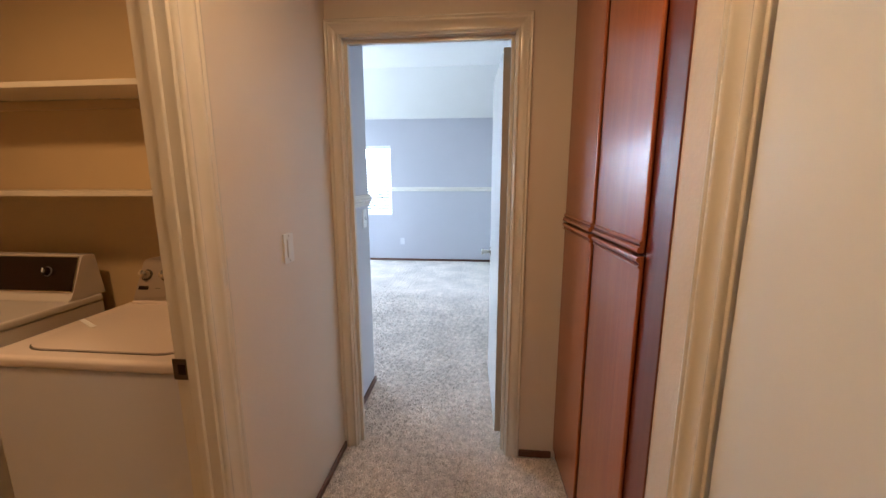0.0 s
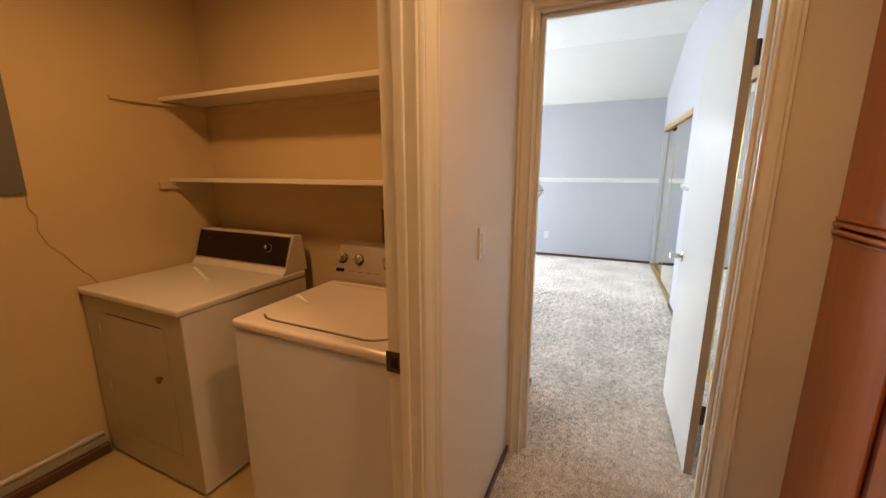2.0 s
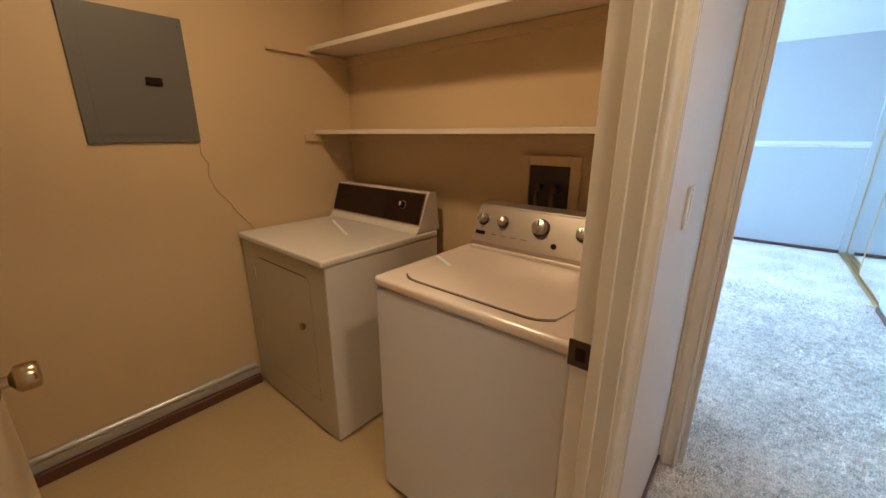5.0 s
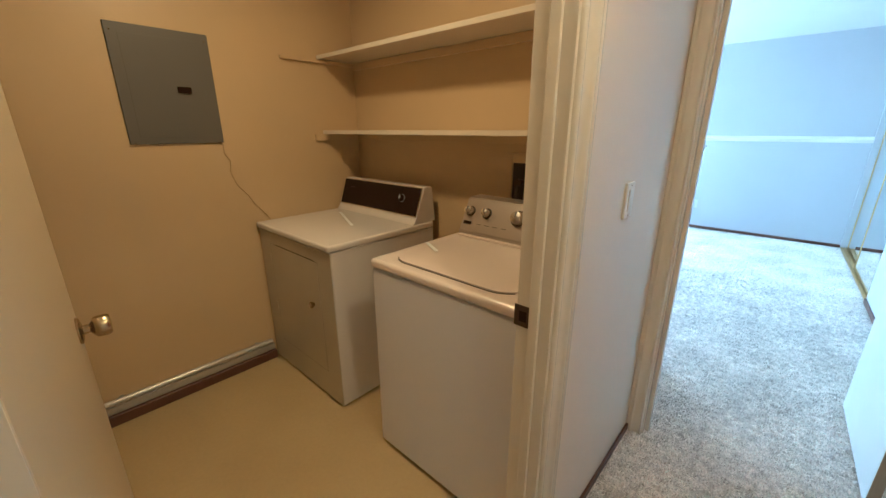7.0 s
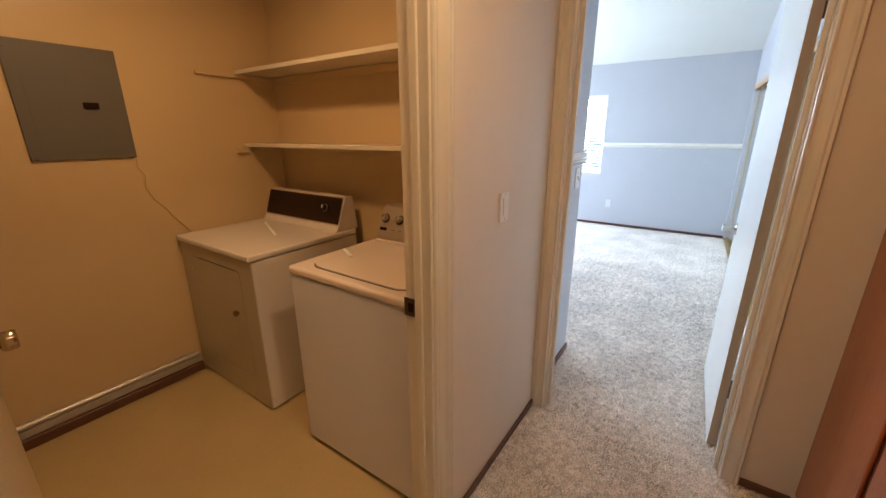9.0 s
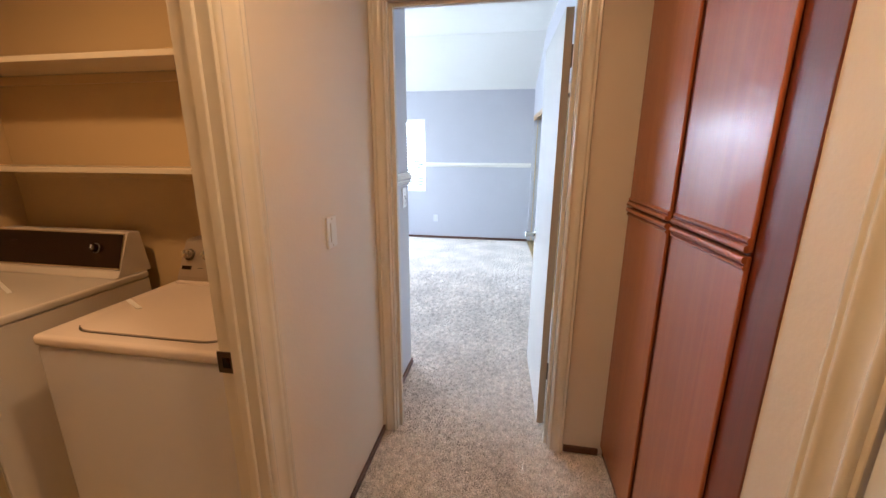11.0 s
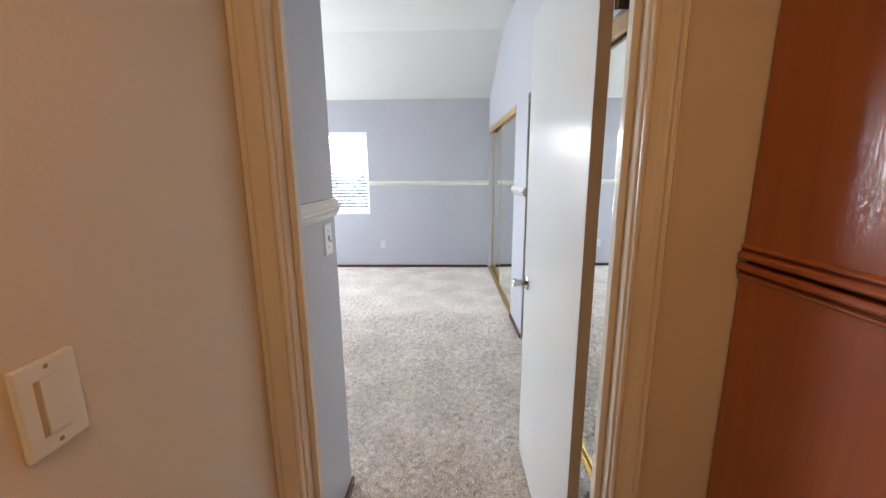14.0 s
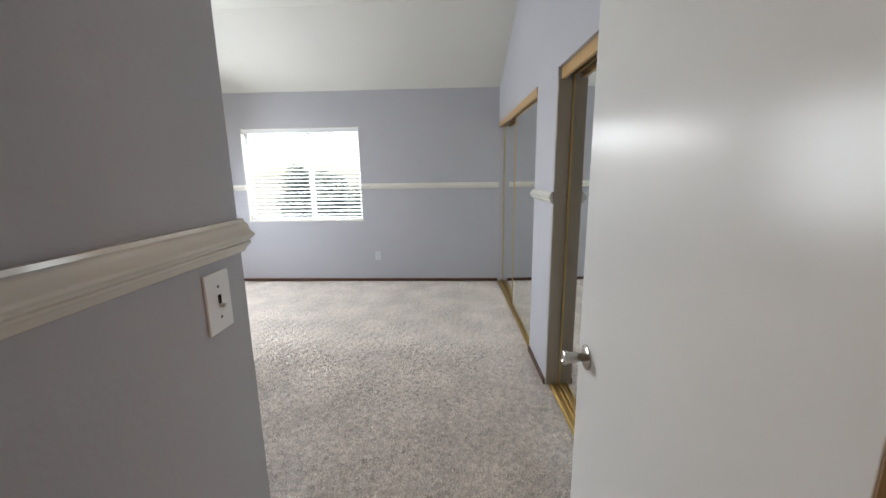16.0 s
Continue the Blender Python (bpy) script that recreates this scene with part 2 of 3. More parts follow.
def wall(name, axis, a0, a1, u0, u1, z0, z1, holes, material):
    """A wall with thickness a0..a1 along axis and openings (u, u, z, z) through it."""
    bm = bmesh.new()
    us = sorted({u0, u1, *[h[0] for h in holes], *[h[1] for h in holes]})
    zs = sorted({z0, z1, *[h[2] for h in holes], *[h[3] for h in holes]})

    def solid(i, j):
        if not (0 <= i < len(us) - 1 and 0 <= j < len(zs) - 1):
            return False
        u, z = (us[i] + us[i + 1]) / 2, (zs[j] + zs[j + 1]) / 2
        return not any(h[0] < u < h[1] and h[2] < z < h[3] for h in holes)

    verts = {}

    def v(a, u, z):
        key = (a, u, z)
        if key not in verts:
            verts[key] = bm.verts.new((a, u, z) if axis == "x" else (u, a, z))
        return verts[key]

    for i in range(len(us) - 1):
        for j in range(len(zs) - 1):
            if not solid(i, j):
                continue
            p, q, r, s = us[i], us[i + 1], zs[j], zs[j + 1]
            for a in (a0, a1):
                bm.faces.new([v(a, p, r), v(a, q, r), v(a, q, s), v(a, p, s)])
            if not solid(i - 1, j):
                bm.faces.new([v(a0, p, r), v(a1, p, r), v(a1, p, s), v(a0, p, s)])
            if not solid(i + 1, j):
                bm.faces.new([v(a0, q, r), v(a1, q, r), v(a1, q, s), v(a0, q, s)])
            if not solid(i, j - 1):
                bm.faces.new([v(a0, p, r), v(a1, p, r), v(a1, q, r), v(a0, q, r)])
            if not solid(i, j + 1):
                bm.faces.new([v(a0, p, s), v(a1, p, s), v(a1, q, s), v(a0, q, s)])
    return structure(name, bm, material)


def sweep(profile, rings_at, closed_profile=True, bm=None):
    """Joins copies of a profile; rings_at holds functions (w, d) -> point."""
    bm = bm or bmesh.new()
    rings = [[bm.verts.new(f(w, d)) for w, d in profile] for f in rings_at]
    n = len(profile)
    for ring in rings:
        for i in range(n):
            bm.edges.new([ring[i], ring[(i + 1) % n]]).smooth = False
    for a, b in zip(rings, rings[1:]):
        for i in range(n):
            bm.faces.new([a[i], a[(i + 1) % n], b[(i + 1) % n], b[i]])
    bm.faces.new(rings[0])
    bm.faces.new(rings[-1])
    return bm


CASING = [(0, 0), (0, .007), (.003, .0115), (.008, .0138), (.013, .0125), (.016, .0085), (.019, .0085), (.047, .0115), (.051, .0165), (.056, .0198), (.061, .0198), (.065, .0160), (.069, .0160), (.073, .0198), (.078, .0198), (.082, .0155), (.083, 0)]


def casing(name, axis, plane, out, u0, u1, h, width=1.0):
    """A moulded U of casing round an opening u0..u1 to height h; out: +1 or -1, the side of the plane."""
    def at(u, z, su, sz):
        def f(w, d):
            w *= width
            a, uu = plane + out * d, u + su * w
            return (a, uu, z + sz * w) if axis == "x" else (uu, a, z + sz * w)
        return f
    bm = sweep(CASING, [at(u0, 0, -1, 0), at(u0, h, -1, 1), at(u1, h, 1, 1), at(u1, 0, 1, 0)])
    return structure(name, bm, M_TRIM, smooth=True)


def tube(points, r, sides=8, bm=None):
    bm = bm or bmesh.new()
    pts = [Vector(p) for p in points]
    rings = []
    for i, p in enumerate(pts):
        d = (pts[min(i + 1, len(pts) - 1)] - pts[max(i - 1, 0)]).normalized()
        up = Vector((0, 0, 1)) if abs(d.z) < 0.9 else Vector((1, 0, 0))
        s = d.cross(up).normalized()
        t = s.cross(d)
        rings.append([bm.verts.new(p + r * (math.cos(a) * s + math.sin(a) * t)) for a in [2 * math.pi * k / sides for k in range(sides)]])
    for a, b in zip(rings, rings[1:]):
        for i in range(sides):
            bm.faces.new([a[i], a[(i + 1) % sides], b[(i + 1) % sides], b[i]])
    bm.faces.new(rings[0])
    bm.faces.new(rings[-1])
    return bm


def lathe(profile, origin, direction, sides=20, bm=None):
    """profile: (distance along, radius)."""
    bm = bm or bmesh.new()
    d = Vector(direction).normalized()
    up = Vector((0, 0, 1)) if abs(d.z) < 0.9 else Vector((1, 0, 0))
    s = d.cross(up).normalized()
    t = s.cross(d)
    rings = []
    for a, r in profile:
        c = Vector(origin) + d * a
        rings.append([bm.verts.new(c + max(r, 0.0004) * (math.cos(k) * s + math.sin(k) * t)) for k in [2 * math.pi * i / sides for i in range(sides)]])
    for a, b in zip(rings, rings[1:]):
        for i in range(sides):
            bm.faces.new([a[i], a[(i + 1) % sides], b[(i + 1) % sides], b[i]])
    bm.faces.new(rings[0])
    bm.faces.new(rings[-1])
    return bm


# ---- the large structure ----
structure("floor_carpet_base", box(BL - 0.1, 1.05, -1.6, FY + 0.1, -0.12, -0.010), M_CARPET)
structure("floor_laundry", box(LX0 - 0.1, -0.63, -1.3, LB + 0.05, -0.009, 0.0), M_VINYL)
wall("wall_hall_west", "x", LX1, HL, -1.5, DW0, 0, CEIL + 0.1, [(LY0, LY1, 0, DH)], M_HALL)
wall("wall_hall_east", "x", HR, HR + 0.115, -1.5, DW0, 0, CEIL + 0.1, [(-0.03, 0.80, 0, DH), (1.02, 1.922, 0, 2.35)], M_HALL)
wall("wall_hall_south", "y", -1.6, -1.5, -0.8, 0.8, 0, CEIL + 0.1, [], M_HALL)
wall("wall_hall_north", "y", DW0, DW0 + 0.055, HL - 0.1, HR + 0.5, 0, CEIL + 0.1, [(DX0, DX1, 0, DH)], M_HALL)
wall("wall_bedroom_south", "y", DW0 + 0.055, DW1, BX - 0.1, BR + 0.75, 0, RIDGE + 0.3, [(DX0, DX1, 0, DH)], M_BLUE)
wall("wall_laundry_north", "y", LB, DW0, LX0 - 0.1, LX1, 0, CEIL + 0.1, [], M_LAUNDRY)
wall("wall_laundry_west", "x", LX0 - 0.1, LX0, -1.3, LB, 0, CEIL + 0.1, [], M_LAUNDRY)
wall("wall_laundry_south", "y", -1.4, -1.3, LX0 - 0.1, LX1, 0, CEIL + 0.1, [], M_LAUNDRY)
wall("wall_laundry_east", "x", LX1 - 0.012, LX1, -1.3, LB, 0, CEIL + 0.1, [(LY0, LY1, 0, DH)], M_LAUNDRY)
wall("wall_bedroom_entry", "x", BX - 0.12, BX, DW1, BE, 0, RIDGE + 0.3, [], M_BLUE)
wall("wall_bedroom_south_west", "y", BE - 0.12, BE, BL, BX - 0.12, 0, RIDGE + 0.3, [], M_BLUE)
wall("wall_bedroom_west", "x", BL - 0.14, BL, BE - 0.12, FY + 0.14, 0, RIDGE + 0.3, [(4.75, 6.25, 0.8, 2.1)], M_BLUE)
wall("wall_bedroom_north", "y", FY, FY + 0.14, BL, BR + 0.75, 0, RIDGE + 0.3, [(WX0, WX1, WZ0, WZ1)], M_BLUE)
EAST = wall("wall_bedroom_east", "x", BR, BR + 0.145, DW1 - 0.03, FY, 0, RIDGE + 0.3, [(C1, C2, 0, CH), (C3, C4, 0, CH)], M_BLUE)
wall("wall_closet_back", "x", BR + 0.66, BR + 0.75, DW1, FY, 0, RIDGE + 0.3, [], M_HALL)
structure("ceiling_hall", box(LX0 - 0.1, 0.9, -1.6, DW0, CEIL, CEIL + 0.1), M_CEIL)
bm = bmesh.new()
for x in (BL - 0.1, BR + 0.75):
    for y, z in ((DW1 - 0.05, RIDGE), (RY, RIDGE), (FY + 0.05, EAVE - 0.02), (FY + 0.05, EAVE + 0.2), (RY, RIDGE + 0.15), (DW1 - 0.05, RIDGE + 0.15)):
        bm.verts.new((x, y, z))
bm.verts.ensure_lookup_table()
V = list(bm.verts)
for i in range(6):
    bm.faces.new([V[i], V[(i + 1) % 6], V[6 + (i + 1) % 6], V[6 + i]])
bm.faces.new(V[:6])
bm.faces.new(V[6:])
structure("ceiling_bedroom", bm, M_CEIL)
DIVIDER = structure("wall_closet_divider", box(BR + 0.146, BR + 0.63, C4 + 0.02, C1 - 0.02, 0, 2.3), M_HALL)

# door linings and casings
def lining(name, axis, a0, a1, u0, u1, h, t=0.018, stop=None, ts=0.010):
    bm = bmesh.new()
    def b(u0, u1, z0, z1, p, q):
        if axis == "x":
            box(p, q, u0, u1, z0, z1, 0.0015, 1, bm)
        else:
            box(u0, u1, p, q, z0, z1, 0.0015, 1, bm)
    b(u0 - t, u0, 0, h + t, a0, a1)
    b(u1, u1 + t, 0, h + t, a0, a1)
    b(u0, u1, h, h + t, a0, a1)
    if stop:
        s0, s1 = stop
        b(u0, u0 + ts, 0, h, s0, s1)
        b(u1 - ts, u1, 0, h, s0, s1)
        b(u0 + ts, u1 - ts, h - ts, h, s0, s1)
    return structure(name, bm, M_TRIM)


T = 0.018
lining("door_frame_bedroom", "y", DW0 - 0.002, DW1 + 0.003, DX0 + T * 0.3, DX1 - T * 0.3, DH - 0.006, stop=(DW0 + 0.032, DW0 + 0.058), ts=0.0165)
lining("door_frame_laundry", "x", LX1 - 0.015, HL + 0.003, LY0 + T * 0.3, LY1 - T * 0.3, DH - 0.006, stop=(LX1 + 0.025, LX1 + 0.05))
lining("door_frame_hall", "x", HR - 0.003, HR + 0.115, -0.03 + T * .3, 0.80 - T * .3, DH - 0.006)
casing("trim_bedroom_door", "y", DW0 - 0.002, -1, DX0 - 0.001, DX1, DH, 0.81)
casing("trim_bedroom_door_inner", "y", DW1 + 0.002, 1, DX0 - 0.001, DX1, DH, 0.81)
casing("trim_laundry_door", "x", HL + 0.002, 1, LY0 - 0.004, LY1 + 0.004, DH)
casing("trim_hall_door", "x", HR - 0.002, -1, -0.034, 0.804, DH)


def base(name, x0, x1, y0, y1, h=0.035):
    return structure(name, box(x0, x1, y0, y1, 0.0, h, 0.002, 1), M_BASE)


base("baseboard_hall_west", HL, HL + 0.010, LY1 + 0.088, DW0 - 0.002)
base("baseboard_hall_north", DX1 + 0.070, HR - 0.050, DW0 - 0.012, DW0)
base("baseboard_bedroom_north", BL, BR, FY - 0.012, FY)
PIER_BASE = base("baseboard_pier", BR - 0.012, BR, C4 + 0.004, C1 - 0.004, 0.04)
base("baseboard_entry", BX, BX + 0.012, DW1 + 0.03, BE + 0.012, 0.04)
base("baseboard_laundry_west", LX0, LX0 + 0.045, -1.3, 1.06, 0.052)
structure("trim_laundry_west", box(LX0, LX0 + 0.024, -1.3, 1.06, 0.0525, 0.094, 0.003), M_PIPE)
base("baseboard_laundry_north", LX0, LX1 - 0.012, LB - 0.012, LB, 0.05)

RAIL = [(0, 0), (0, .006), (.003, .010), (.012, .014), (.0155, .018), (.0185, .0215), (.0215, .0220), (.024, .0195), (.027, .0205), (.032, .0275), (.035, .0300), (.0385, .0305), (.041, .0285), (.044, .0235), (.054, .0200), (.058, .0195), (.061, .0180), (.063, .0130), (.070, .0120), (.070, 0)]
RZ = 1.203
structure("trim_rail_north", sweep(RAIL, [lambda w, d, x=x: (x, FY - d, RZ + w) for x in (WX1 + 0.0, BR)]), M_RAIL, smooth=True)
structure("trim_rail_north_west", sweep(RAIL, [lambda w, d, x=x: (x, FY - d, RZ + w) for x in (BL, WX0)]), M_RAIL, smooth=True)
PIER_RAIL = structure("trim_rail_pier", sweep(RAIL, [lambda w, d, s=s, y=y: (BR - d, y + s * d * 0.6, RZ + w) for s, y in ((-1, C4), (1, C1))]), M_RAIL, smooth=True)
structure("trim_rail_entry", sweep(RAIL, [lambda w, d: (BX + d, DW1 + 0.0, RZ + 0.040 + w), lambda w, d: (BX + d, BE + 0.25 * d, RZ + 0.040 + w), lambda w, d: (BX - 0.6, BE + 0.25 * d, RZ + 0.040 + w)]), M_RAIL, smooth=True)

for ob in (EAST, DIVIDER, PIER_RAIL, PIER_BASE):
    ob.matrix_basis = SKEW

bm = bmesh.new()
for p in ((WX0 + .0005, WX0 + .006, WZ0 + .001, WZ1 - .001), (WX1 - .006, WX1 - .0005, WZ0 + .001, WZ1 - .001), (WX0 + .006, WX1 - .006, WZ1 - .006, WZ1 - .0005)):
    box(p[0], p[1], FY - 0.002, FY + 0.084, p[2], p[3], 0, 1, bm)
structure("trim_window_reveal", bm, M_RAIL)

# outside
structure("ground", box(-300, 300, FY + 0.3, 600, -3.2, -3.0), M_GRASS)
structure("ground_below", box(-300, 300, -300, FY + 0.3, -3.3, -3.05), M_GRASS)
wall("wall_storey_below", "y", FY + 0.02, FY + 0.14, BL - 0.14, BR + 0.75, -3.05, -0.12, [], M_STUCCO)


# ---- laundry room ----
def dryer():
    w, d, h = 0.735, 0.68, 0.87
    t = thing("dryer", (-2.402, 1.064, 0), "older white clothes dryer with a glossy black control panel", "dryer")
    part("body", box(0, w, 0.0105, d, 0.012, h - 0.035, 0.006), M_DRYER, t)
    part("front_panel", box(0.001, w - 0.001, 0.005, 0.010, 0.014, h - 0.037, 0.002), M_DRYER_FRONT, t, "tan front panel, darker than the body")
    part("foot_plinth", box(0.02, w - 0.02, 0.03, d - 0.02, 0, 0.012), M_DARK, t)
    part("top", box(-0.003, w + 0.003, -0.006, d, h - 0.033, h, 0.010, 3), M_DRYER, t)
    door = part("door", box(0.125, 0.615, 0.0035, 0.012, 0.17, 0.765, 0.002), M_DRYER_FRONT, t, "flat tan loading door")
    part("knob", lathe([(0, .010), (.006, .010), (.010, .016), (.020, .016), (.024, .010)], (0.549, 0.003, 0.531), (0, -1, 0)), M_BRASS, door, "small round dulled metal pull")
    part("door_gap", box(0.1235, 0.6165, 0.0045, 0.012, 0.1685, 0.7665), M_PANEL, t)
    part("top_gap", box(0.190, 0.590, 0.0030, 0.012, 0.7665, 0.7705), M_DARK, t)
    for z in (0.36, 0.65):
        part("hinge", box(0.098, 0.119, 0.001, 0.010, z, z + 0.055, 0.002), M_DRYER_FRONT, door)
    # sloping console
    pr = [(d - 0.155, h), (d - 0.125, h + 0.030), (d - 0.069, h + 0.190), (d - 0.060, h + 0.1965), (d - 0.004, h + 0.194), (d + 0.022, h)]
    bm = bmesh.new()
    rings = [[bm.verts.new((x, y, z)) for y, z in pr] for x in (0.003, w - 0.003)]
    for i in range(6):
        bm.faces.new([rings[0][i], rings[0][(i + 1) % 6], rings[1][(i + 1) % 6], rings[1][i]])
    bm.faces.new(rings[0]), bm.faces.new(rings[1])
    bmesh.ops.bevel(bm, geom=bm.edges[:], offset=0.004, segments=2, affect="EDGES")
    console = part("console", bm, M_DRYER, t, "sloping white console behind a black panel")
    tilt = Matrix.Translation((0, d - 0.0965, h + 0.1125)) @ pose(0, 0, 0, 90 - 19.3, 0, 0)

    def on(bm, name, m, label=""):
        bm.transform(tilt)
        return part(name, bm, m, console, label)
    on(box(0.008, w - 0.008, -0.083, 0.085, 0.000, 0.005, 0.002), "trim_frame", M_CHROME)
    on(box(0.014, w - 0.014, -0.076, 0.079, 0.004, 0.0075, 0.001), "black_panel", M_BLACK, "glossy black control panel")
    on(lathe([(0, .023), (.003, .023), (.005, .017), (.020, .0155), (.022, .006)], (0.589, 0.012, 0.008), (0, 0, 1)), "dial", M_PANEL, "chrome-rimmed timer dial")
    on(lathe([(0, .019), (.014, .0175), (.017, .0165), (.0172, .013)], (0.589, 0.012, 0.012), (0, 0, 1)), "dial_cap", M_BLACK)
    on(box(0.587, 0.591, 0.008, 0.026, 0.031, 0.0335), "pointer", M_WHITE)
    on(box(0.09, 0.13, 0.030, 0.034, 0.008, 0.0090), "lettering_bar", M_BRONZE)
    return t


def washer():
    w, d, h = 0.68, 0.64, 0.895
    t = thing("washing_machine", (-1.352, 1.060, 0), "white top-loading washing machine with a silver console, lid closed", "washing machine")
    part("body", box(0, w, 0.004, d, 0.02, h - 0.045, 0.010, 3), M_ENAMEL, t)
    part("plinth", box(0.02, w - 0.02, 0.03, d - 0.02, 0, 0.02), M_DARK, t)
    part("top", box(-0.002, w + 0.002, -0.002, d, h - 0.042, h - 0.004, 0.014, 4), M_ALMOND, t)
    # lid: a slightly domed plate with a rounded front
    bm = bmesh.new()
    nx, ny = 20, 10
    grid = {}

    def front(u):
        return 0.050 + 0.34 * max(0, abs(u) - 0.72) ** 1.8

    for i in range(nx + 1):
        for j in range(ny + 1):
            u, v = i / nx * 2 - 1, j / ny
            y = front(u) + v * (0.465 - front(u))
            x = w / 2 + u * (0.285 - 0.02 * (1 - v) ** 3 * abs(u) ** 3)
            z = h + 0.001 + 0.008 * (1 - u * u) * (1 - (2 * v - 1) ** 2)
            grid[i, j] = bm.verts.new((x, y, z))
    for f in [[grid[i, j], grid[i + 1, j], grid[i + 1, j + 1], grid[i, j + 1]] for i in range(nx) for j in range(ny)]:
        bm.faces.new(f)
    rim = [grid[i, 0].co.copy() for i in range(nx + 1)]
    loop = [(i, 0) for i in range(nx)] + [(nx, j) for j in range(ny)] + [(i, ny) for i in range(nx, 0, -1)] + [(0, j) for j in range(ny, 0, -1)]
    low = [bm.verts.new((grid[k].co.x, grid[k].co.y, h - 0.006)) for k in loop]
    for k in range(len(loop)):
        bm.faces.new([grid[loop[k]], grid[loop[k - 1]], low[k - 1], low[k]])
    lid = part("lid", bm, M_ALMOND, t, "domed off-white lid", smooth=True)
    bm = bmesh.new()
    rings = [[bm.verts.new((p.x, p.y + dy, h + dz)) for dy, dz in ((-0.0065, -0.0055), (-0.0065, -0.0030), (-0.0005, -0.0030), (-0.0005, -0.0055))] for p in rim]
    for a, b in zip(rings, rings[1:]):
        for i in range(4):
            bm.faces.new([a[i], a[(i + 1) % 4], b[(i + 1) % 4], b[i]])
    bm.faces.new(rings[0]), bm.faces.new(rings[-1])
    part("lid_gap", bm, M_DARK, lid)
    part("hinge_strip", box(0.05, w - 0.05, 0.468, 0.490, h - 0.006, h + 0.012, 0.004), M_ALMOND, t)
    pr = [(0.492, h - 0.004), (0.498, h + 0.018), (0.571, h + 0.161), (0.583, h + 0.167), (d + 0.02, h + 0.168), (d + 0.03, h - 0.01)]
    bm = bmesh.new()
    rings = [[bm.verts.new((x, y, z)) for y, z in pr] for x in (0.03, w - 0.03)]
    for i in range(6):
        bm.faces.new([rings[0][i], rings[0][(i + 1) % 6], rings[1][(i + 1) % 6], rings[1][i]])
    bm.faces.new(rings[0]), bm.faces.new(rings[1])
    bmesh.ops.bevel(bm, geom=bm.edges[:], offset=0.005, segments=3, affect="EDGES")
    console = part("console", bm, M_CONSOLE, t, "brushed silver control console")
    tilt = Matrix.Translation((0, 0.5325, h + 0.085)) @ pose(0, 0, 0, 90 - 27.05, 0, 0)

    def on(bm, name, m, label=""):
        bm.transform(tilt)
        return part(name, bm, m, console, label, smooth=False)
    for x, r in ((0.068, 0.020), (0.160, 0.020), (0.324, 0.031), (0.486, 0.022)):
        on(lathe([(0, r + .005), (.003, r + .005), (.004, r)], (x, 0.024, 0.001), (0, 0, 1)), "knob_ring", M_DARK)
        k = on(lathe([(0.003, r), (.022, r * .92), (.030, r * .80), (.032, r * .3)], (x, 0.024, 0.001), (0, 0, 1)), "knob", M_KNOB, "round chrome knob")
        on(box(x - .002, x + .002, 0.024, 0.024 + r * .7, 0.032, 0.035), "pointer", M_PANEL)
    on(lathe([(0, .011), (.005, .010), (.006, .004)], (0.392, -0.036, 0.001), (0, 0, 1)), "button", M_BLACK, "small black start button")
    on(box(0.045, 0.090, -0.040, -0.024, 0.0005, 0.003, 0.001), "badge", M_BLACK, "small dark maker's badge")
    for i in range(4):
        on(box(0.12 + i * .045, 0.145 + i * .045, -0.034, -0.031, 0.0005, 0.0015), "lettering_bar", M_PANEL)
    return t


dryer()
washer()

for i, (z, y0) in enumerate(((1.784, 1.32), (1.362, 1.49))):
    s = thing("wall_shelf", (LX0, 0, z), "long cream-painted board shelf over the washer and dryer, empty", "shelf", "shelves over the machines")
    part("board", box(0.002, 1.760, 1.558, LB - 0.001, -0.020, 0, 0.003), M_TRIM, s)
    part("nosing", box(0.002, 1.760, 1.548, 1.558, -0.021, 0.001, 0.002), M_TRIM, s)
    part("cleat", box(0.001, 0.020, y0, LB - 0.002, -0.058 + 0.018 * (i == 0), -0.021 - 0.002 * (i == 0), 0.002), M_LAUNDRY, s, "wooden support strip on the side wall")
    part("cleat", box(0.022, 1.740, LB - 0.020, LB - 0.001, -0.060, -0.021, 0.002), M_LAUNDRY, s)
    part("cleat", box(1.742, 1.761, 1.58, LB - 0.022, -0.060, -0.021, 0.002), M_LAUNDRY, s)

bx = thing("breaker_panel", (LX0, 0, 0), "dark grey metal electrical panel cover screwed to the laundry wall", "electrical panel")
part("cover", box(0.0, 0.012, 0.577, 0.966, 1.306, 1.802, 0.003), M_PANEL, bx)
part("door", box(0.0115, 0.0128, 0.62, 0.92, 1.335, 1.765, 0.0005), M_PANEL, bx)
part("latch", box(0.014, 0.022, 0.800, 0.858, 1.534, 1.562, 0.003), M_BLACK, bx, "recessed black latch")
for y in (0.595, 0.948):
    for z in (1.31, 1.77):
        part("screw", lathe([(0, .004), (.002, .003)], (0.012, y, z), (1, 0, 0), 8), M_NICKEL, bx)

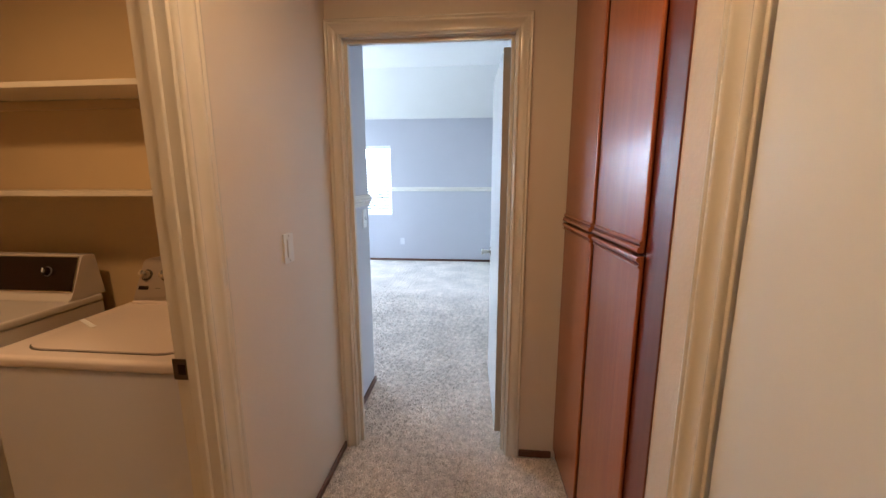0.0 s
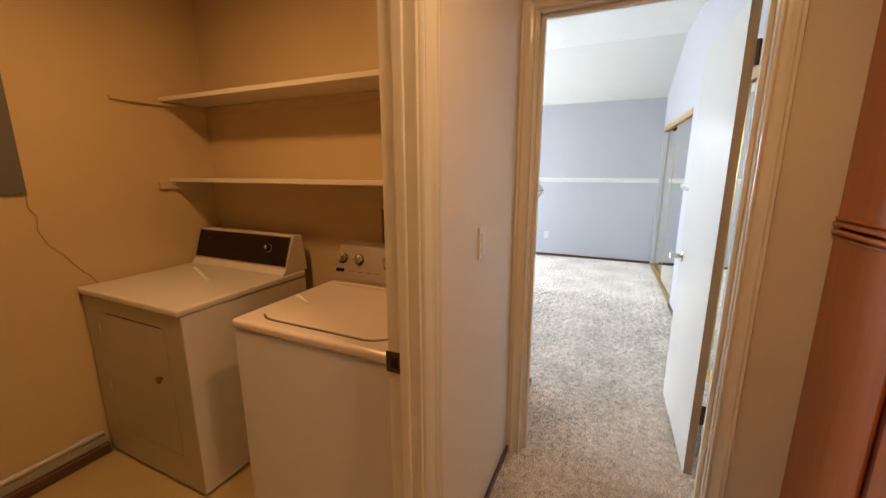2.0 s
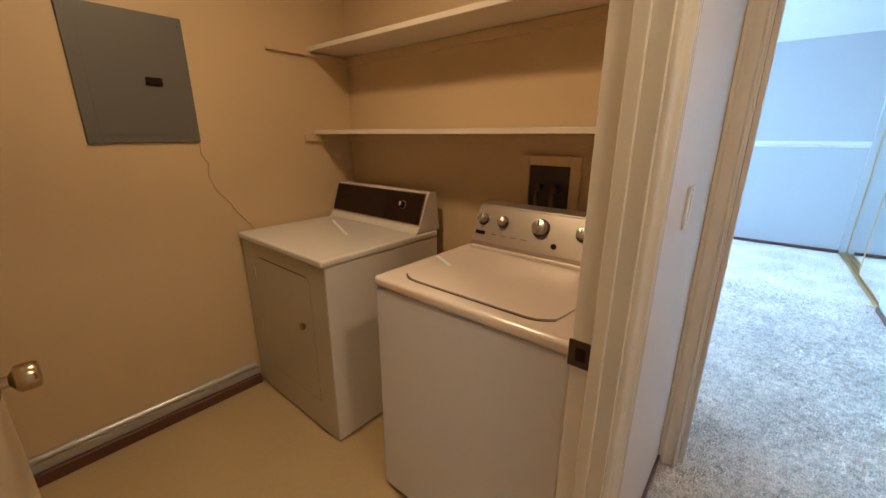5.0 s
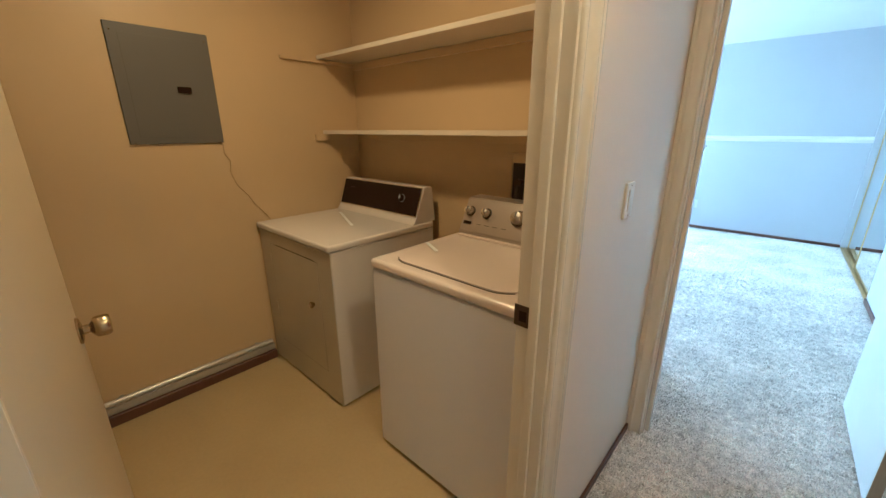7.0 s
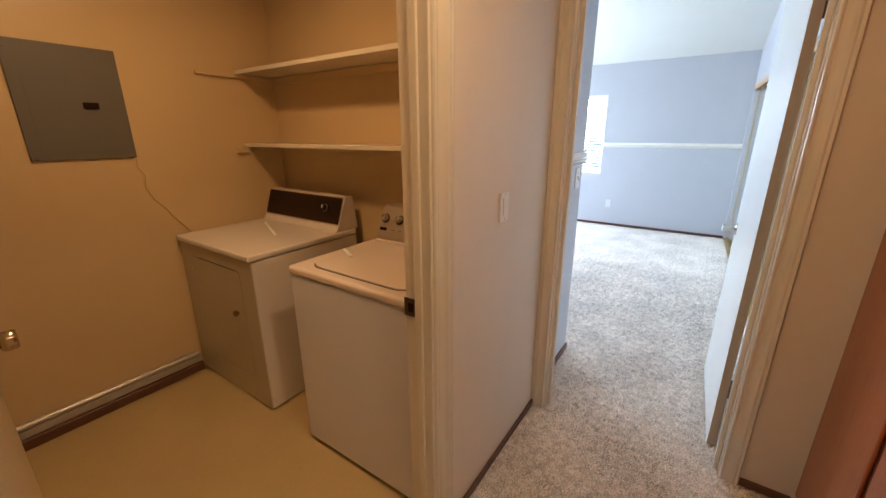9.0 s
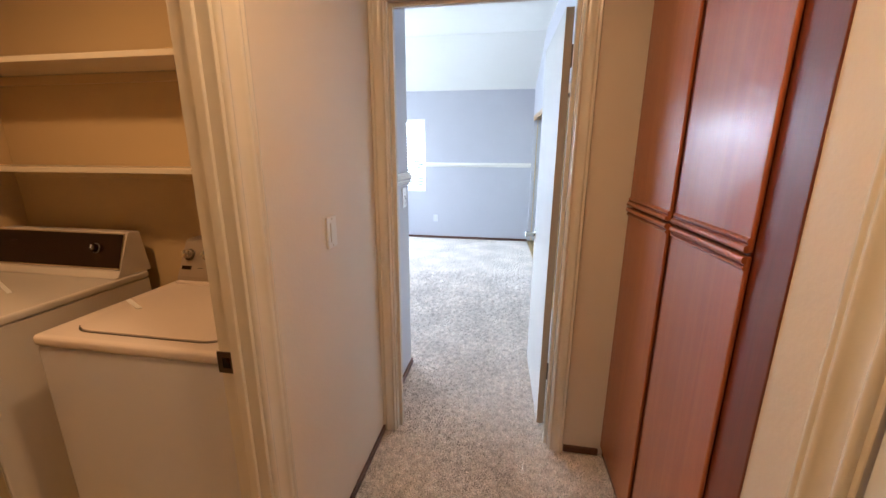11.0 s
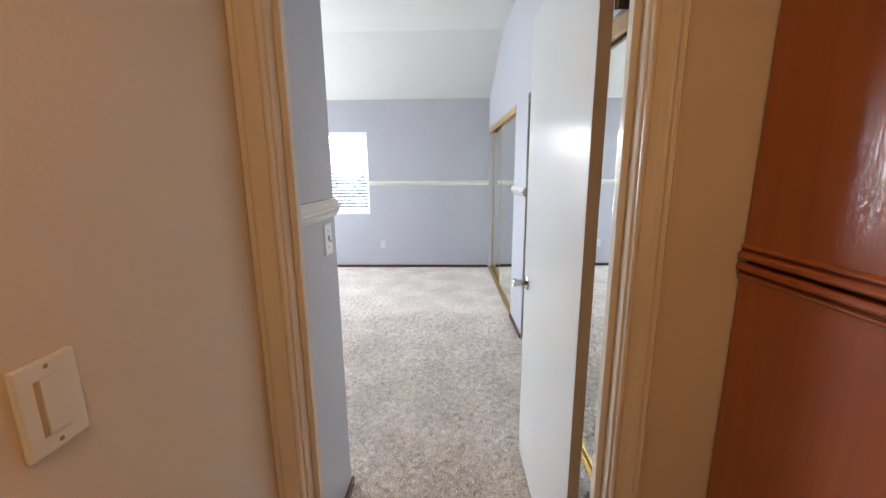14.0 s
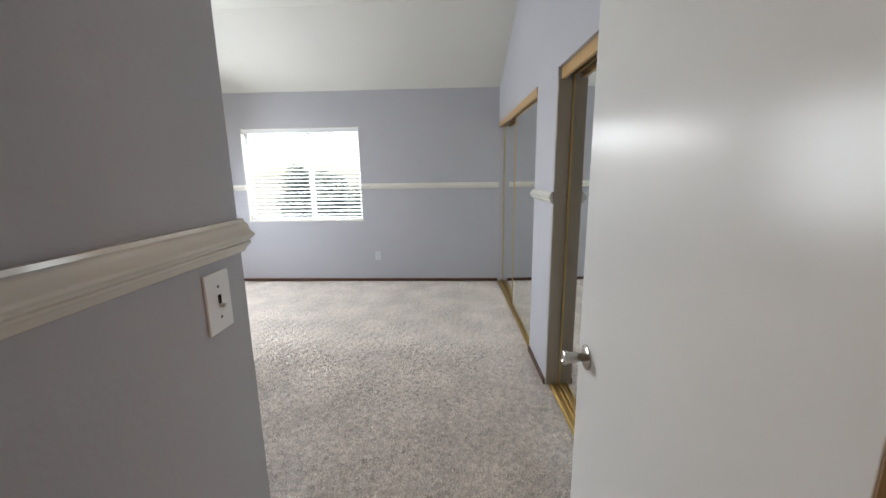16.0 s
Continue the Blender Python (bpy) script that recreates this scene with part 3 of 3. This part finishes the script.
wob = thing("washer_outlet_box", (0, 0, 0), "recessed dark plumbing box with brass valves above the washing machine", "plumbing box")
bm = box(-1.195, -1.008, LB - 0.010, LB - 0.001, 1.02, 1.225, 0.002)
part("box", bm, M_DARK, wob)
bm = bmesh.new()
for p in ((-1.232, -1.190, 0.985, 1.258), (-1.013, -0.971, 0.985, 1.258), (-1.190, -1.013, 0.985, 1.022), (-1.190, -1.013, 1.216, 1.258)):
    box(p[0], p[1], LB - 0.018, LB - 0.0005, p[2], p[3], 0.002, 1, bm)
part("frame", bm, M_LAUNDRY, wob)
for x in (-1.135, -1.065):
    v = part("valve", lathe([(0, .012), (.03, .012), (.032, .018), (.045, .018)], (x, LB - 0.012, 1.13), (0, -1, 0), 12), M_BRONZE, wob)
    part("hose", tube([(x, LB - 0.045, 1.13), (x, LB - 0.06, 1.08), (x + .01, LB - .05, 1.0), (x + .02, LB - .04, 0.85)], 0.010), M_DARK, wob)

cb = thing("wall_cable", (0, 0, 0), "thin tan cable hanging from the electrical panel down behind the dryer", "cable")
pts = [(0.003, 0.962, 1.294), (0.004, 0.960, 1.25), (0.004, 0.985, 1.21), (0.003, 0.975, 1.15), (0.004, 1.00, 1.08), (0.003, 1.05, 1.02), (0.004, 1.075, 0.97), (0.006, 1.13, 0.90), (0.01, 1.16, 0.84)]
part("cord", tube([(LX0 + a, b, c) for a, b, c in pts], 0.0020, 6), M_WIRE, cb)

pp = thing("floor_pipe", (0, 0, 0), "grey metal pipe running along the laundry wall above the brown baseboard", "pipe")
part("pipe", tube([(LX0 + 0.018, -1.28, 0.1105), (LX0 + 0.018, 1.048, 0.1105)], 0.0155, 14), M_PIPE, pp, smooth=True)
for y in (-0.4, 0.3, 0.95):
    part("clip", box(LX0 + 0.001, LX0 + 0.022, y, y + 0.018, 0.1261, 0.1285, 0.0005), M_PIPE, pp)

# laundry door, swung into the room
ld = tagged(new("door_1"), "cream-painted flush door with a brass knob, standing open into the laundry room", "door", kind="structure")
ld.matrix_basis = pose(LX1 - 0.018, LY0 + 0.048, 0, 0, 0, -5)
part("leaf", box(-0.812, 0, -0.035, 0, 0.012, 2.015, 0.002), M_INDOOR, ld)
# the light on the hinge edge is put in as a paler paint
part("hinge_edge", box(0.0002, 0.0022, -0.0345, -0.0005, 0.013, 2.014, 0.0006), M_TRIM, ld, "glossy hinge edge, paler than the leaf for the light on it")


FLARED = [(.006, .012), (.022, .011), (.028, .020), (.033, .0255), (.040, .0265), (.056, .0265), (.062, .023), (.063, .010)]
DRUM = [(.006, .012), (.020, .011), (.024, .0135), (.048, .0150), (.055, .0195), (.062, .0200), (.064, .016), (.061, .012), (.060, .004)]


def knob_set(parent, x, z, y0, y1, m, label, shape):
    """Knobs on both faces of a leaf, y0 the low face and y1 the high one."""
    for y, s in ((y0, -1), (y1, 1)):
        k = part("handle", lathe(shape, (x, y, z), (0, s, 0), 24), m, parent, label, smooth=True)
        part("rosette", lathe([(-.001, .033), (.004, .033), (.007, .027), (.010, .013)], (x, y, z), (0, s, 0), 24), m, k)
    part("latch_plate", box(x - 0.0615 if x < 0 else x + .059, x - 0.059 if x < 0 else x + .0615, (y0 + y1) / 2 - 0.012, (y0 + y1) / 2 + 0.012, z - 0.028, z + 0.028), m, parent)


def hinges(parent, x, y, zs, m):
    for z in zs:
        h = part("hinge", lathe([(0, .006), (.09, .006)], (x, y, z - 0.045), (0, 0, 1), 12), m, parent, "dark worn butt hinge")
        part("hinge_plate", box(x + 0.001, x + 0.003, y - 0.032, y, z - 0.045, z + 0.045), m, h)


knob_set(ld, -0.752, 0.905, -0.035, 0, M_BRASS, "round aged brass door knob", FLARED)
hinges(ld, 0.004, -0.037, (0.25, 1.05, 1.80), M_BRONZE)

st = thing("strike_plate", (0, 0, 0), "small dark brass strike plate on the laundry door frame", "strike plate")
part("plate", box(-0.652, -0.602, LY1 - 0.0085, LY1 - 0.0045, 0.890, 0.948, 0.001), M_BRONZE, st)
part("bolt_hole", box(-0.637, -0.617, LY1 - 0.0095, LY1 - 0.008, 0.905, 0.933), M_BLACK, st)

s3 = thing("strike_plate", (0, 0, 0), "small dark metal strike plate on the bedroom door frame", "strike plate")
part("plate", box(DX0 + 0.0055, DX0 + 0.0085, 1.968, 1.996, 0.885, 0.945, 0.001), M_BRONZE, s3)
part("bolt_hole", box(DX0 + 0.0082, DX0 + 0.0092, 1.976, 1.990, 0.900, 0.930), M_BLACK, s3)

# hall
sw = thing("light_switch", (HL, 1.439, 1.161), "ivory light switch plate on the hall wall", "light switch")
part("plate", box(0.0, 0.0075, -0.034, 0.034, -0.054, 0.054, 0.003, 3), M_PLATE, sw)
part("rocker", box(0.0076, 0.0092, -0.0105, 0.017, -0.033, 0.033, 0.0007), M_PLATE, sw)
part("slot", box(0.0070, 0.0079, -0.0160, -0.0107, -0.033, 0.033), M_WIRE, sw)
for z in (-.045, .045):
    part("screw", lathe([(0, .003), (.001, .002)], (0.0075, 0, z), (1, 0, 0), 8), M_BOXTRIM, sw)

cab = thing("linen_cabinet", (HR + 0.0281, 0.0004, 0), "tall built-in reddish cherry cabinet with four glossy doors", "cabinet", rz=1.6)
part("stile", box(-0.004, 0.008, 1.018, 1.128, 0.0, 2.36, 0.002), M_STILE, cab)
part("stile", box(-0.006, 0.008, 1.488, 1.530, 0.0, 2.36, 0.002), M_CABIN, cab)
part("stile", box(-0.004, 0.008, 1.885, 1.910, 0.0, 2.36, 0.002), M_CABIN, cab)
part("rail", box(-0.003, 0.007, 1.128, 1.885, 1.19, 1.25, 0.001), M_CABIN, cab)
part("rail", box(-0.003, 0.007, 1.128, 1.885, 2.28, 2.36, 0.001), M_STILE, cab)
part("rail", box(-0.003, 0.007, 1.128, 1.885, 0.0, 0.05, 0.001), M_STILE, cab)
part("carcass", box(0.009, 0.085, 1.035, 1.900, 0.0, 2.345), M_CABIN, cab)
PULL = [(0, 0), (0, .005), (.002, .0085), (.006, .0105), (.011, .0105), (.015, .008), (.017, .003), (.0225, .003), (.0245, .0060), (.028, .0060), (.031, .0035), (.033, 0)]
for y0, y1 in ((1.124, 1.490), (1.527, 1.909)):
    for z0, z1, lip in ((0.055, 1.212, 1), (1.220, 2.30, -1)):
        e = z1 if lip == 1 else z0
        d = part("door", box(-0.0175, -0.0062, y0, y1, z0, z1, 0.0045, 3), M_CAB, cab, "glossy cherry slab door with a grooved finger pull")
        part("finger_pull", sweep(PULL, [lambda a, b, y=y: (-0.0172 - b, y, e - lip * a) for y in (y0 + 0.001, y1 - 0.001)]), M_CAB, d)
        part("groove", box(-0.0208, -0.0200, y0 + 0.002, y1 - 0.002, min(e - lip * 0.0175, e - lip * 0.022), max(e - lip * 0.0175, e - lip * 0.022)), M_CABIN, d)

hd = tagged(new("door_2"), "closed glossy off-white flush door in the hall", "door", kind="structure")
hd.matrix_basis = pose(HR + 0.003, 0.79, 0, 0, 0, 90)
part("leaf", box(-0.812, 0, -0.035, 0, 0.012, 2.018, 0.002), M_DOOR, hd)

lamp = thing("ceiling_light", (-1.45, 0.78, CEIL), "lit ceiling light with a warm glass bowl in the laundry", "ceiling light")
part("base_ring", lathe([(0, .15), (.02, .15), (.022, .13)], (0, 0, 0), (0, 0, -1), 32), M_BRASS, lamp)
part("bowl", lathe([(.021, .13), (.05, .12), (.075, .085), (.085, .03)], (0, 0, 0), (0, 0, -1), 32), M_LAMP, lamp, smooth=True)
area("laundry_lamp", (-1.45, 0.78, CEIL - 0.10), (-1.45, 0.78, 0), 0.16, 0.16, 2.3, (1.0, 0.52, 0.19))
lamp2 = thing("ceiling_light", (0.0, 0.75, CEIL), "lit ceiling light with a warm glass bowl in the hall", "ceiling light")
part("base_ring", lathe([(0, .15), (.02, .15), (.022, .13)], (0, 0, 0), (0, 0, -1), 32), M_BRASS, lamp2)
part("bowl", lathe([(.021, .13), (.05, .12), (.075, .085), (.085, .03)], (0, 0, 0), (0, 0, -1), 32), M_LAMP, lamp2, smooth=True)
area("hall_lamp", (0.0, 0.75, CEIL - 0.10), (0.0, 0.75, 0), 0.16, 0.16, 2.0, (1.0, 0.58, 0.25))

# ---- bedroom ----
bd = tagged(new("door_3"), "off-white flush bedroom door standing open, with a bare brown edge and a nickel knob", "door", kind="structure")
bd.matrix_basis = pose(0.277, 2.078, 0, 0, 0, 91.7)
part("leaf", box(0.002, 0.722, 0.0, 0.035, 0.012, 2.015, 0.0015), M_DOOR, bd)
part("hinge_edge", box(0.0, 0.0018, 0.001, 0.034, 0.013, 2.014), M_EDGE, bd, "bare brown wood edge of the door")
knob_set(bd, 0.662, 0.915, 0.0, 0.035, M_NICKEL, "drum-shaped satin nickel door knob", DRUM)
hinges(bd, -0.006, -0.004, (0.33, 1.825), M_BRONZE)


def closet(y0, y1, split, dx, label):
    t = thing("mirror_closet_door_set", (0, 0, 0), label, "sliding closet doors")
    t.matrix_basis = SKEW
    hx = BR + 0.020 if dx > 0.03 else BR - 0.005
    part("header", box(hx, hx + 0.018, y0 + 0.001, y1 - 0.001, CH - 0.062, CH - 0.001, 0.002), M_OAK, t, "golden oak header board")
    part("top_track", box(hx + 0.0185, BR + 0.14, y0 + 0.001, y1 - 0.001, CH - 0.030, CH - 0.002), M_BRONZE, t)
    bm = box(BR + dx - 0.020, BR + dx + 0.075, y0 + 0.001, y1 - 0.001, 0.0, 0.012, 0.002)
    for x in (BR + dx - 0.012, BR + dx + 0.024, BR + dx + 0.064):
        box(x, x + 0.004, y0 + 0.001, y1 - 0.001, 0.010, 0.022, 0.001, 1, bm)
    part("bottom_track", bm, M_GOLD, t, "gold metal floor track")
    # painted wall return in shadow, built as a grey-brown board
    if dx > 0.03:
        part("side_jamb", box(BR + 0.002, BR + dx + 0.05, y1 - 0.0155, y1 - 0.001, 0.0125, CH - 0.063, 0.002), M_JAMB_SHADE, t)
    for a, b, x in ((y0 + 0.004, split + 0.02, BR + dx), (split - 0.02, y1 - (0.017 if dx > 0.03 else 0.004), BR + dx + 0.036)):
        d = part("mirror_door", box(x + 0.004, x + 0.008, a + 0.02, b - 0.02, 0.036, CH - 0.05), M_MIRROR, t, "frameless-looking mirror sliding door")
        bm = box(x, x + 0.018, a, a + 0.020, 0.012, CH - 0.032, 0.002)
        box(x, x + 0.018, b - 0.020, b, 0.012, CH - 0.032, 0.002, 2, bm)
        box(x, x + 0.018, a + 0.020, b - 0.020, 0.012, 0.036, 0.002, 2, bm)
        box(x, x + 0.018, a + 0.020, b - 0.020, CH - 0.052, CH - 0.032, 0.002, 2, bm)
        part("frame", bm, M_GOLD, d, "thin gold metal frame")
    return t


closet(C1, C2, 5.62, 0.022, "mirrored sliding closet doors with gold frames and an oak header, closed")
closet(C3, C4, 3.20, 0.045, "mirrored sliding closet doors behind the open bedroom door, closed")

s2 = thing("light_switch", (BX, 2.462, 1.165), "ivory light switch plate under the chair rail in the bedroom", "light switch")
part("plate", box(0.0, 0.006, -0.036, 0.036, -0.058, 0.058, 0.002), M_WHITE, s2)
part("slot", box(0.0055, 0.0068, -0.0045, 0.0045, -0.004, 0.014), M_BLACK, s2)
part("toggle", box(0.006, 0.017, -0.0042, 0.0042, -0.010, -0.003, 0.0015), M_OUTLET, s2, "short ivory toggle lever")
for z in (-.030, .030):
    part("screw", lathe([(0, .003), (.001, .002)], (0.006, 0, z), (1, 0, 0), 8), M_PANEL, s2)
ol = thing("wall_outlet", (-1.19, FY, 0.340), "white electrical outlet low on the far bedroom wall", "electrical outlet")
part("plate", box(-0.036, 0.036, -0.006, 0.0, -0.058, 0.058, 0.002), M_OUTLET, ol)
for z in (-0.02, 0.02):
    part("socket", box(-0.014, 0.014, -0.008, -0.0055, z - 0.013, z + 0.013, 0.002), M_OUTLET, ol)

# window and blind
win = tagged(new("window_1"), "white vinyl sliding window, closed, bright daylight behind", "window", kind="structure")
bm = bmesh.new()
y0, y1 = FY + 0.085, FY + 0.125
xm = -2.03
for a, b, c, d in ((WX0 + .001, WX0 + .045, WZ0 + .001, WZ1 - .001), (WX1 - .045, WX1 - .001, WZ0 + .001, WZ1 - .001), (WX0 + .045, WX1 - .045, WZ0 + .001, WZ0 + .05), (WX0 + .045, WX1 - .045, WZ1 - .05, WZ1 - .001), (xm - .03, xm + .03, WZ0 + .05, WZ1 - .05)):
    box(a, b, y0, y1, c, d, 0.003, 1, bm)
part("window_frame", bm, M_WHITE, win)
for a, b in ((WX0 + .045, xm - .03), (xm + .03, WX1 - .045)):
    g = part("pane", box(a, b, y0 + 0.017, y0 + 0.021, WZ0 + .05, WZ1 - .05), M_GLASS, win)
    g.visible_shadow = False
part("window_sill", box(WX0 - 0.0, WX1 + 0.0, FY - 0.012, FY + 0.084, WZ0 + .001, WZ0 + 0.018, 0.004), M_RAIL, win)

bl = thing("window_blind", (0, 0, 0), "white horizontal blind with its slats open, lowered over the window", "window blind")
part("head_rail", box(WX0 + .0065, WX1 - .0065, FY + 0.014, FY + 0.070, WZ1 - 0.055, WZ1 - 0.004, 0.003), M_WHITE, bl)
part("bottom_rail", box(WX0 + .016, WX1 - .016, FY + 0.020, FY + 0.068, WZ0 + 0.035, WZ0 + 0.055, 0.004), M_WHITE, bl)
slat = None
for i in range(22):
    z = WZ0 + 0.085 + i * 0.0475
    if slat is None:
        bm = bmesh.new()
        prof = [(FY + .020 + .047 * k / 4, .003 * math.sin(math.pi * k / 4) + 0.010 * (k / 4 - .5)) for k in range(5)]
        top = [[bm.verts.new((x, y, zz + .0022)) for y, zz in prof] for x in (WX0 + .009, WX1 - .009)]
        bot = [[bm.verts.new((x, y, zz)) for y, zz in prof] for x in (WX0 + .009, WX1 - .009)]
        for k in range(4):
            bm.faces.new([top[0][k], top[1][k], top[1][k + 1], top[0][k + 1]])
            bm.faces.new([bot[0][k], bot[1][k], bot[1][k + 1], bot[0][k + 1]])
        for k in (0, 4):
            bm.faces.new([top[0][k], top[1][k], bot[1][k], bot[0][k]])
        for s in (0, 1):
            bm.faces.new(top[s] + bot[s][::-1])
        slat = part("slat", bm, M_WHITE, bl)
        slat.location.z = z
    else:
        o = slat.copy()
        scene.collection.objects.link(o)
        o.location.z = z
for x in (WX0 + 0.2, xm, WX1 - 0.2):
    part("ladder_cord", tube([(x, FY + 0.044, WZ0 + 0.05), (x, FY + 0.044, WZ1 - 0.05)], 0.0012, 5), M_WHITE, bl)

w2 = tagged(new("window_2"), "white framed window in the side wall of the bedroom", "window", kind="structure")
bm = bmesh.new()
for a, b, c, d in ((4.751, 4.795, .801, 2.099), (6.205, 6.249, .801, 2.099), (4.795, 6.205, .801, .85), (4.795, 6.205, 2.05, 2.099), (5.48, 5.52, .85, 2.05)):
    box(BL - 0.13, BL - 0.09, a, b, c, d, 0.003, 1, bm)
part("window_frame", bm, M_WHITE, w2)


# trees outside
def tree(x, y, top, r, seed):
    rng = random.Random(seed)
    t = thing("tree", (x, y, -3.0), "leafy green tree standing outside the bedroom window", "tree", "trees outside")
    h = top + 3.0
    bm = lathe([(0, .16), (h * .35, .12), (h * .7, .07), (h * .9, .03)], (0, 0, 0), (0.02, 0.03, 1), 10)
    for k in range(6):
        a, z = rng.random() * 6.28, h * (0.35 + 0.08 * k)
        tube([(0, 0, z), (r * .35 * math.cos(a), r * .35 * math.sin(a), z + .35), (r * .65 * math.cos(a), r * .65 * math.sin(a), z + .9)], 0.035, 6, bm)
    part("trunk", bm, M_BARK, t)
    verts, faces = [], []
    clumps = []
    for k in range(26):
        z = rng.uniform(0.34, 0.97)
        rr = r * (1.15 - z) ** 0.6 * rng.uniform(0.2, 0.9)
        a = rng.random() * 6.28
        clumps.append((rr * math.cos(a), rr * math.sin(a), z * h - 0.1, r * rng.uniform(.22, .36)))
    for cx, cy, cz, cr in clumps:
        for _ in range(190):
            v = Vector((rng.gauss(0, 1), rng.gauss(0, 1), rng.gauss(0, 1))).normalized() * cr * rng.uniform(.6, 1.1)
            c = Vector((cx, cy, cz)) + v
            s = rng.uniform(.06, .12)
            p = Vector((rng.uniform(-1, 1), rng.uniform(-1, 1), rng.uniform(-1, 1))).normalized()
            q = p.orthogonal().normalized()
            n = len(verts)
            verts += [c + p * s, c + q * s * .5, c - p * s, c - q * s * .5]
            faces.append((n, n + 1, n + 2, n + 3))
    me = bpy.data.meshes.new("crown")
    me.from_pydata(verts, [], faces)
    me.materials.append(M_LEAF)
    o = new("crown", me)
    o.parent = t
    tagged(o, kind="stuff")


tree(-8.05, 20.5, 1.70, 1.55, 1)
tree(-6.2, 20.0, 1.5, 1.5, 2)
tree(-4.8, 21.5, 1.35, 1.4, 3)


# streaks of light on the machine lids, put in as thin white strips
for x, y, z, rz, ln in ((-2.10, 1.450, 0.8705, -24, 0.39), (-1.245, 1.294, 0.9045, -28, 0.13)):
    p = thing("light_streak", (x, y, z), "narrow streak of light on the machine's lid, modelled as a white strip", "paper strip", "strips on the machines", rz)
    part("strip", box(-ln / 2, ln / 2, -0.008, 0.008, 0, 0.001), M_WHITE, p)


# ---- carpet pile ----
def pile(name, areas, step, height, seed, material, fade):
    """Tufts thin out from 1 to 0 towards y = fade[0], starting at fade[1]."""
    rng = np.random.default_rng(seed)
    pts = []
    for x0, x1, y0, y1 in areas:
        nx, ny = max(1, int((x1 - x0) / step)), max(1, int((y1 - y0) / step))
        gx, gy = np.meshgrid(x0 + (np.arange(nx) + .5) * (x1 - x0) / nx, y0 + (np.arange(ny) + .5) * (y1 - y0) / ny)
        pts.append(np.stack([gx.ravel(), gy.ravel()], 1))
    p = np.concatenate(pts)
    p += rng.uniform(-.42, .42, p.shape) * step
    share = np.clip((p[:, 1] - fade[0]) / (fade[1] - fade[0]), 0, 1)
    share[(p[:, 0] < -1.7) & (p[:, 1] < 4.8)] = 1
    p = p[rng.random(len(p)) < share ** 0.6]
    n = len(p)

    def field(scale, k):
        r = np.random.default_rng(k)
        f = np.zeros(n)
        for _ in range(7):
            a, ph, s = r.uniform(0, 6.283), r.uniform(0, 6.283), scale * r.uniform(.5, 1.8)
            f += np.sin((p[:, 0] * np.cos(a) + p[:, 1] * np.sin(a)) * s + ph)
        return f / 3.0
    tx, ty = .25 * field(7, 1) + .9 * field(110, 2), .25 * field(7, 3) + .9 * field(110, 4)
    h = height * (1 + .45 * field(120, 5) + .05 * field(12, 6) + rng.uniform(-.3, .3, n))
    lean = height * .5
    ang = rng.uniform(0, 6.283, n)
    w = step * .62
    v = np.zeros((n, 4, 3))
    for k in range(3):
        v[:, k, 0] = p[:, 0] + w * np.cos(ang + k * 2.094)
        v[:, k, 1] = p[:, 1] + w * np.sin(ang + k * 2.094)
        v[:, k, 2] = -0.0115
    v[:, 3, 0] = p[:, 0] + lean * (tx + rng.uniform(-.9, .9, n))
    v[:, 3, 1] = p[:, 1] + lean * (ty + rng.uniform(-.9, .9, n))
    v[:, 3, 2] = -0.0105 + h
    i = np.arange(n)[:, None] * 4
    f = np.concatenate([i + np.array([[0, 1, 3]]), i + np.array([[1, 2, 3]]), i + np.array([[2, 0, 3]])])
    me = bpy.data.meshes.new(name)
    me.from_pydata(v.reshape(-1, 3).tolist(), [], f.tolist())
    me.materials.append(material)
    return tagged(new(name, me), kind="structure")


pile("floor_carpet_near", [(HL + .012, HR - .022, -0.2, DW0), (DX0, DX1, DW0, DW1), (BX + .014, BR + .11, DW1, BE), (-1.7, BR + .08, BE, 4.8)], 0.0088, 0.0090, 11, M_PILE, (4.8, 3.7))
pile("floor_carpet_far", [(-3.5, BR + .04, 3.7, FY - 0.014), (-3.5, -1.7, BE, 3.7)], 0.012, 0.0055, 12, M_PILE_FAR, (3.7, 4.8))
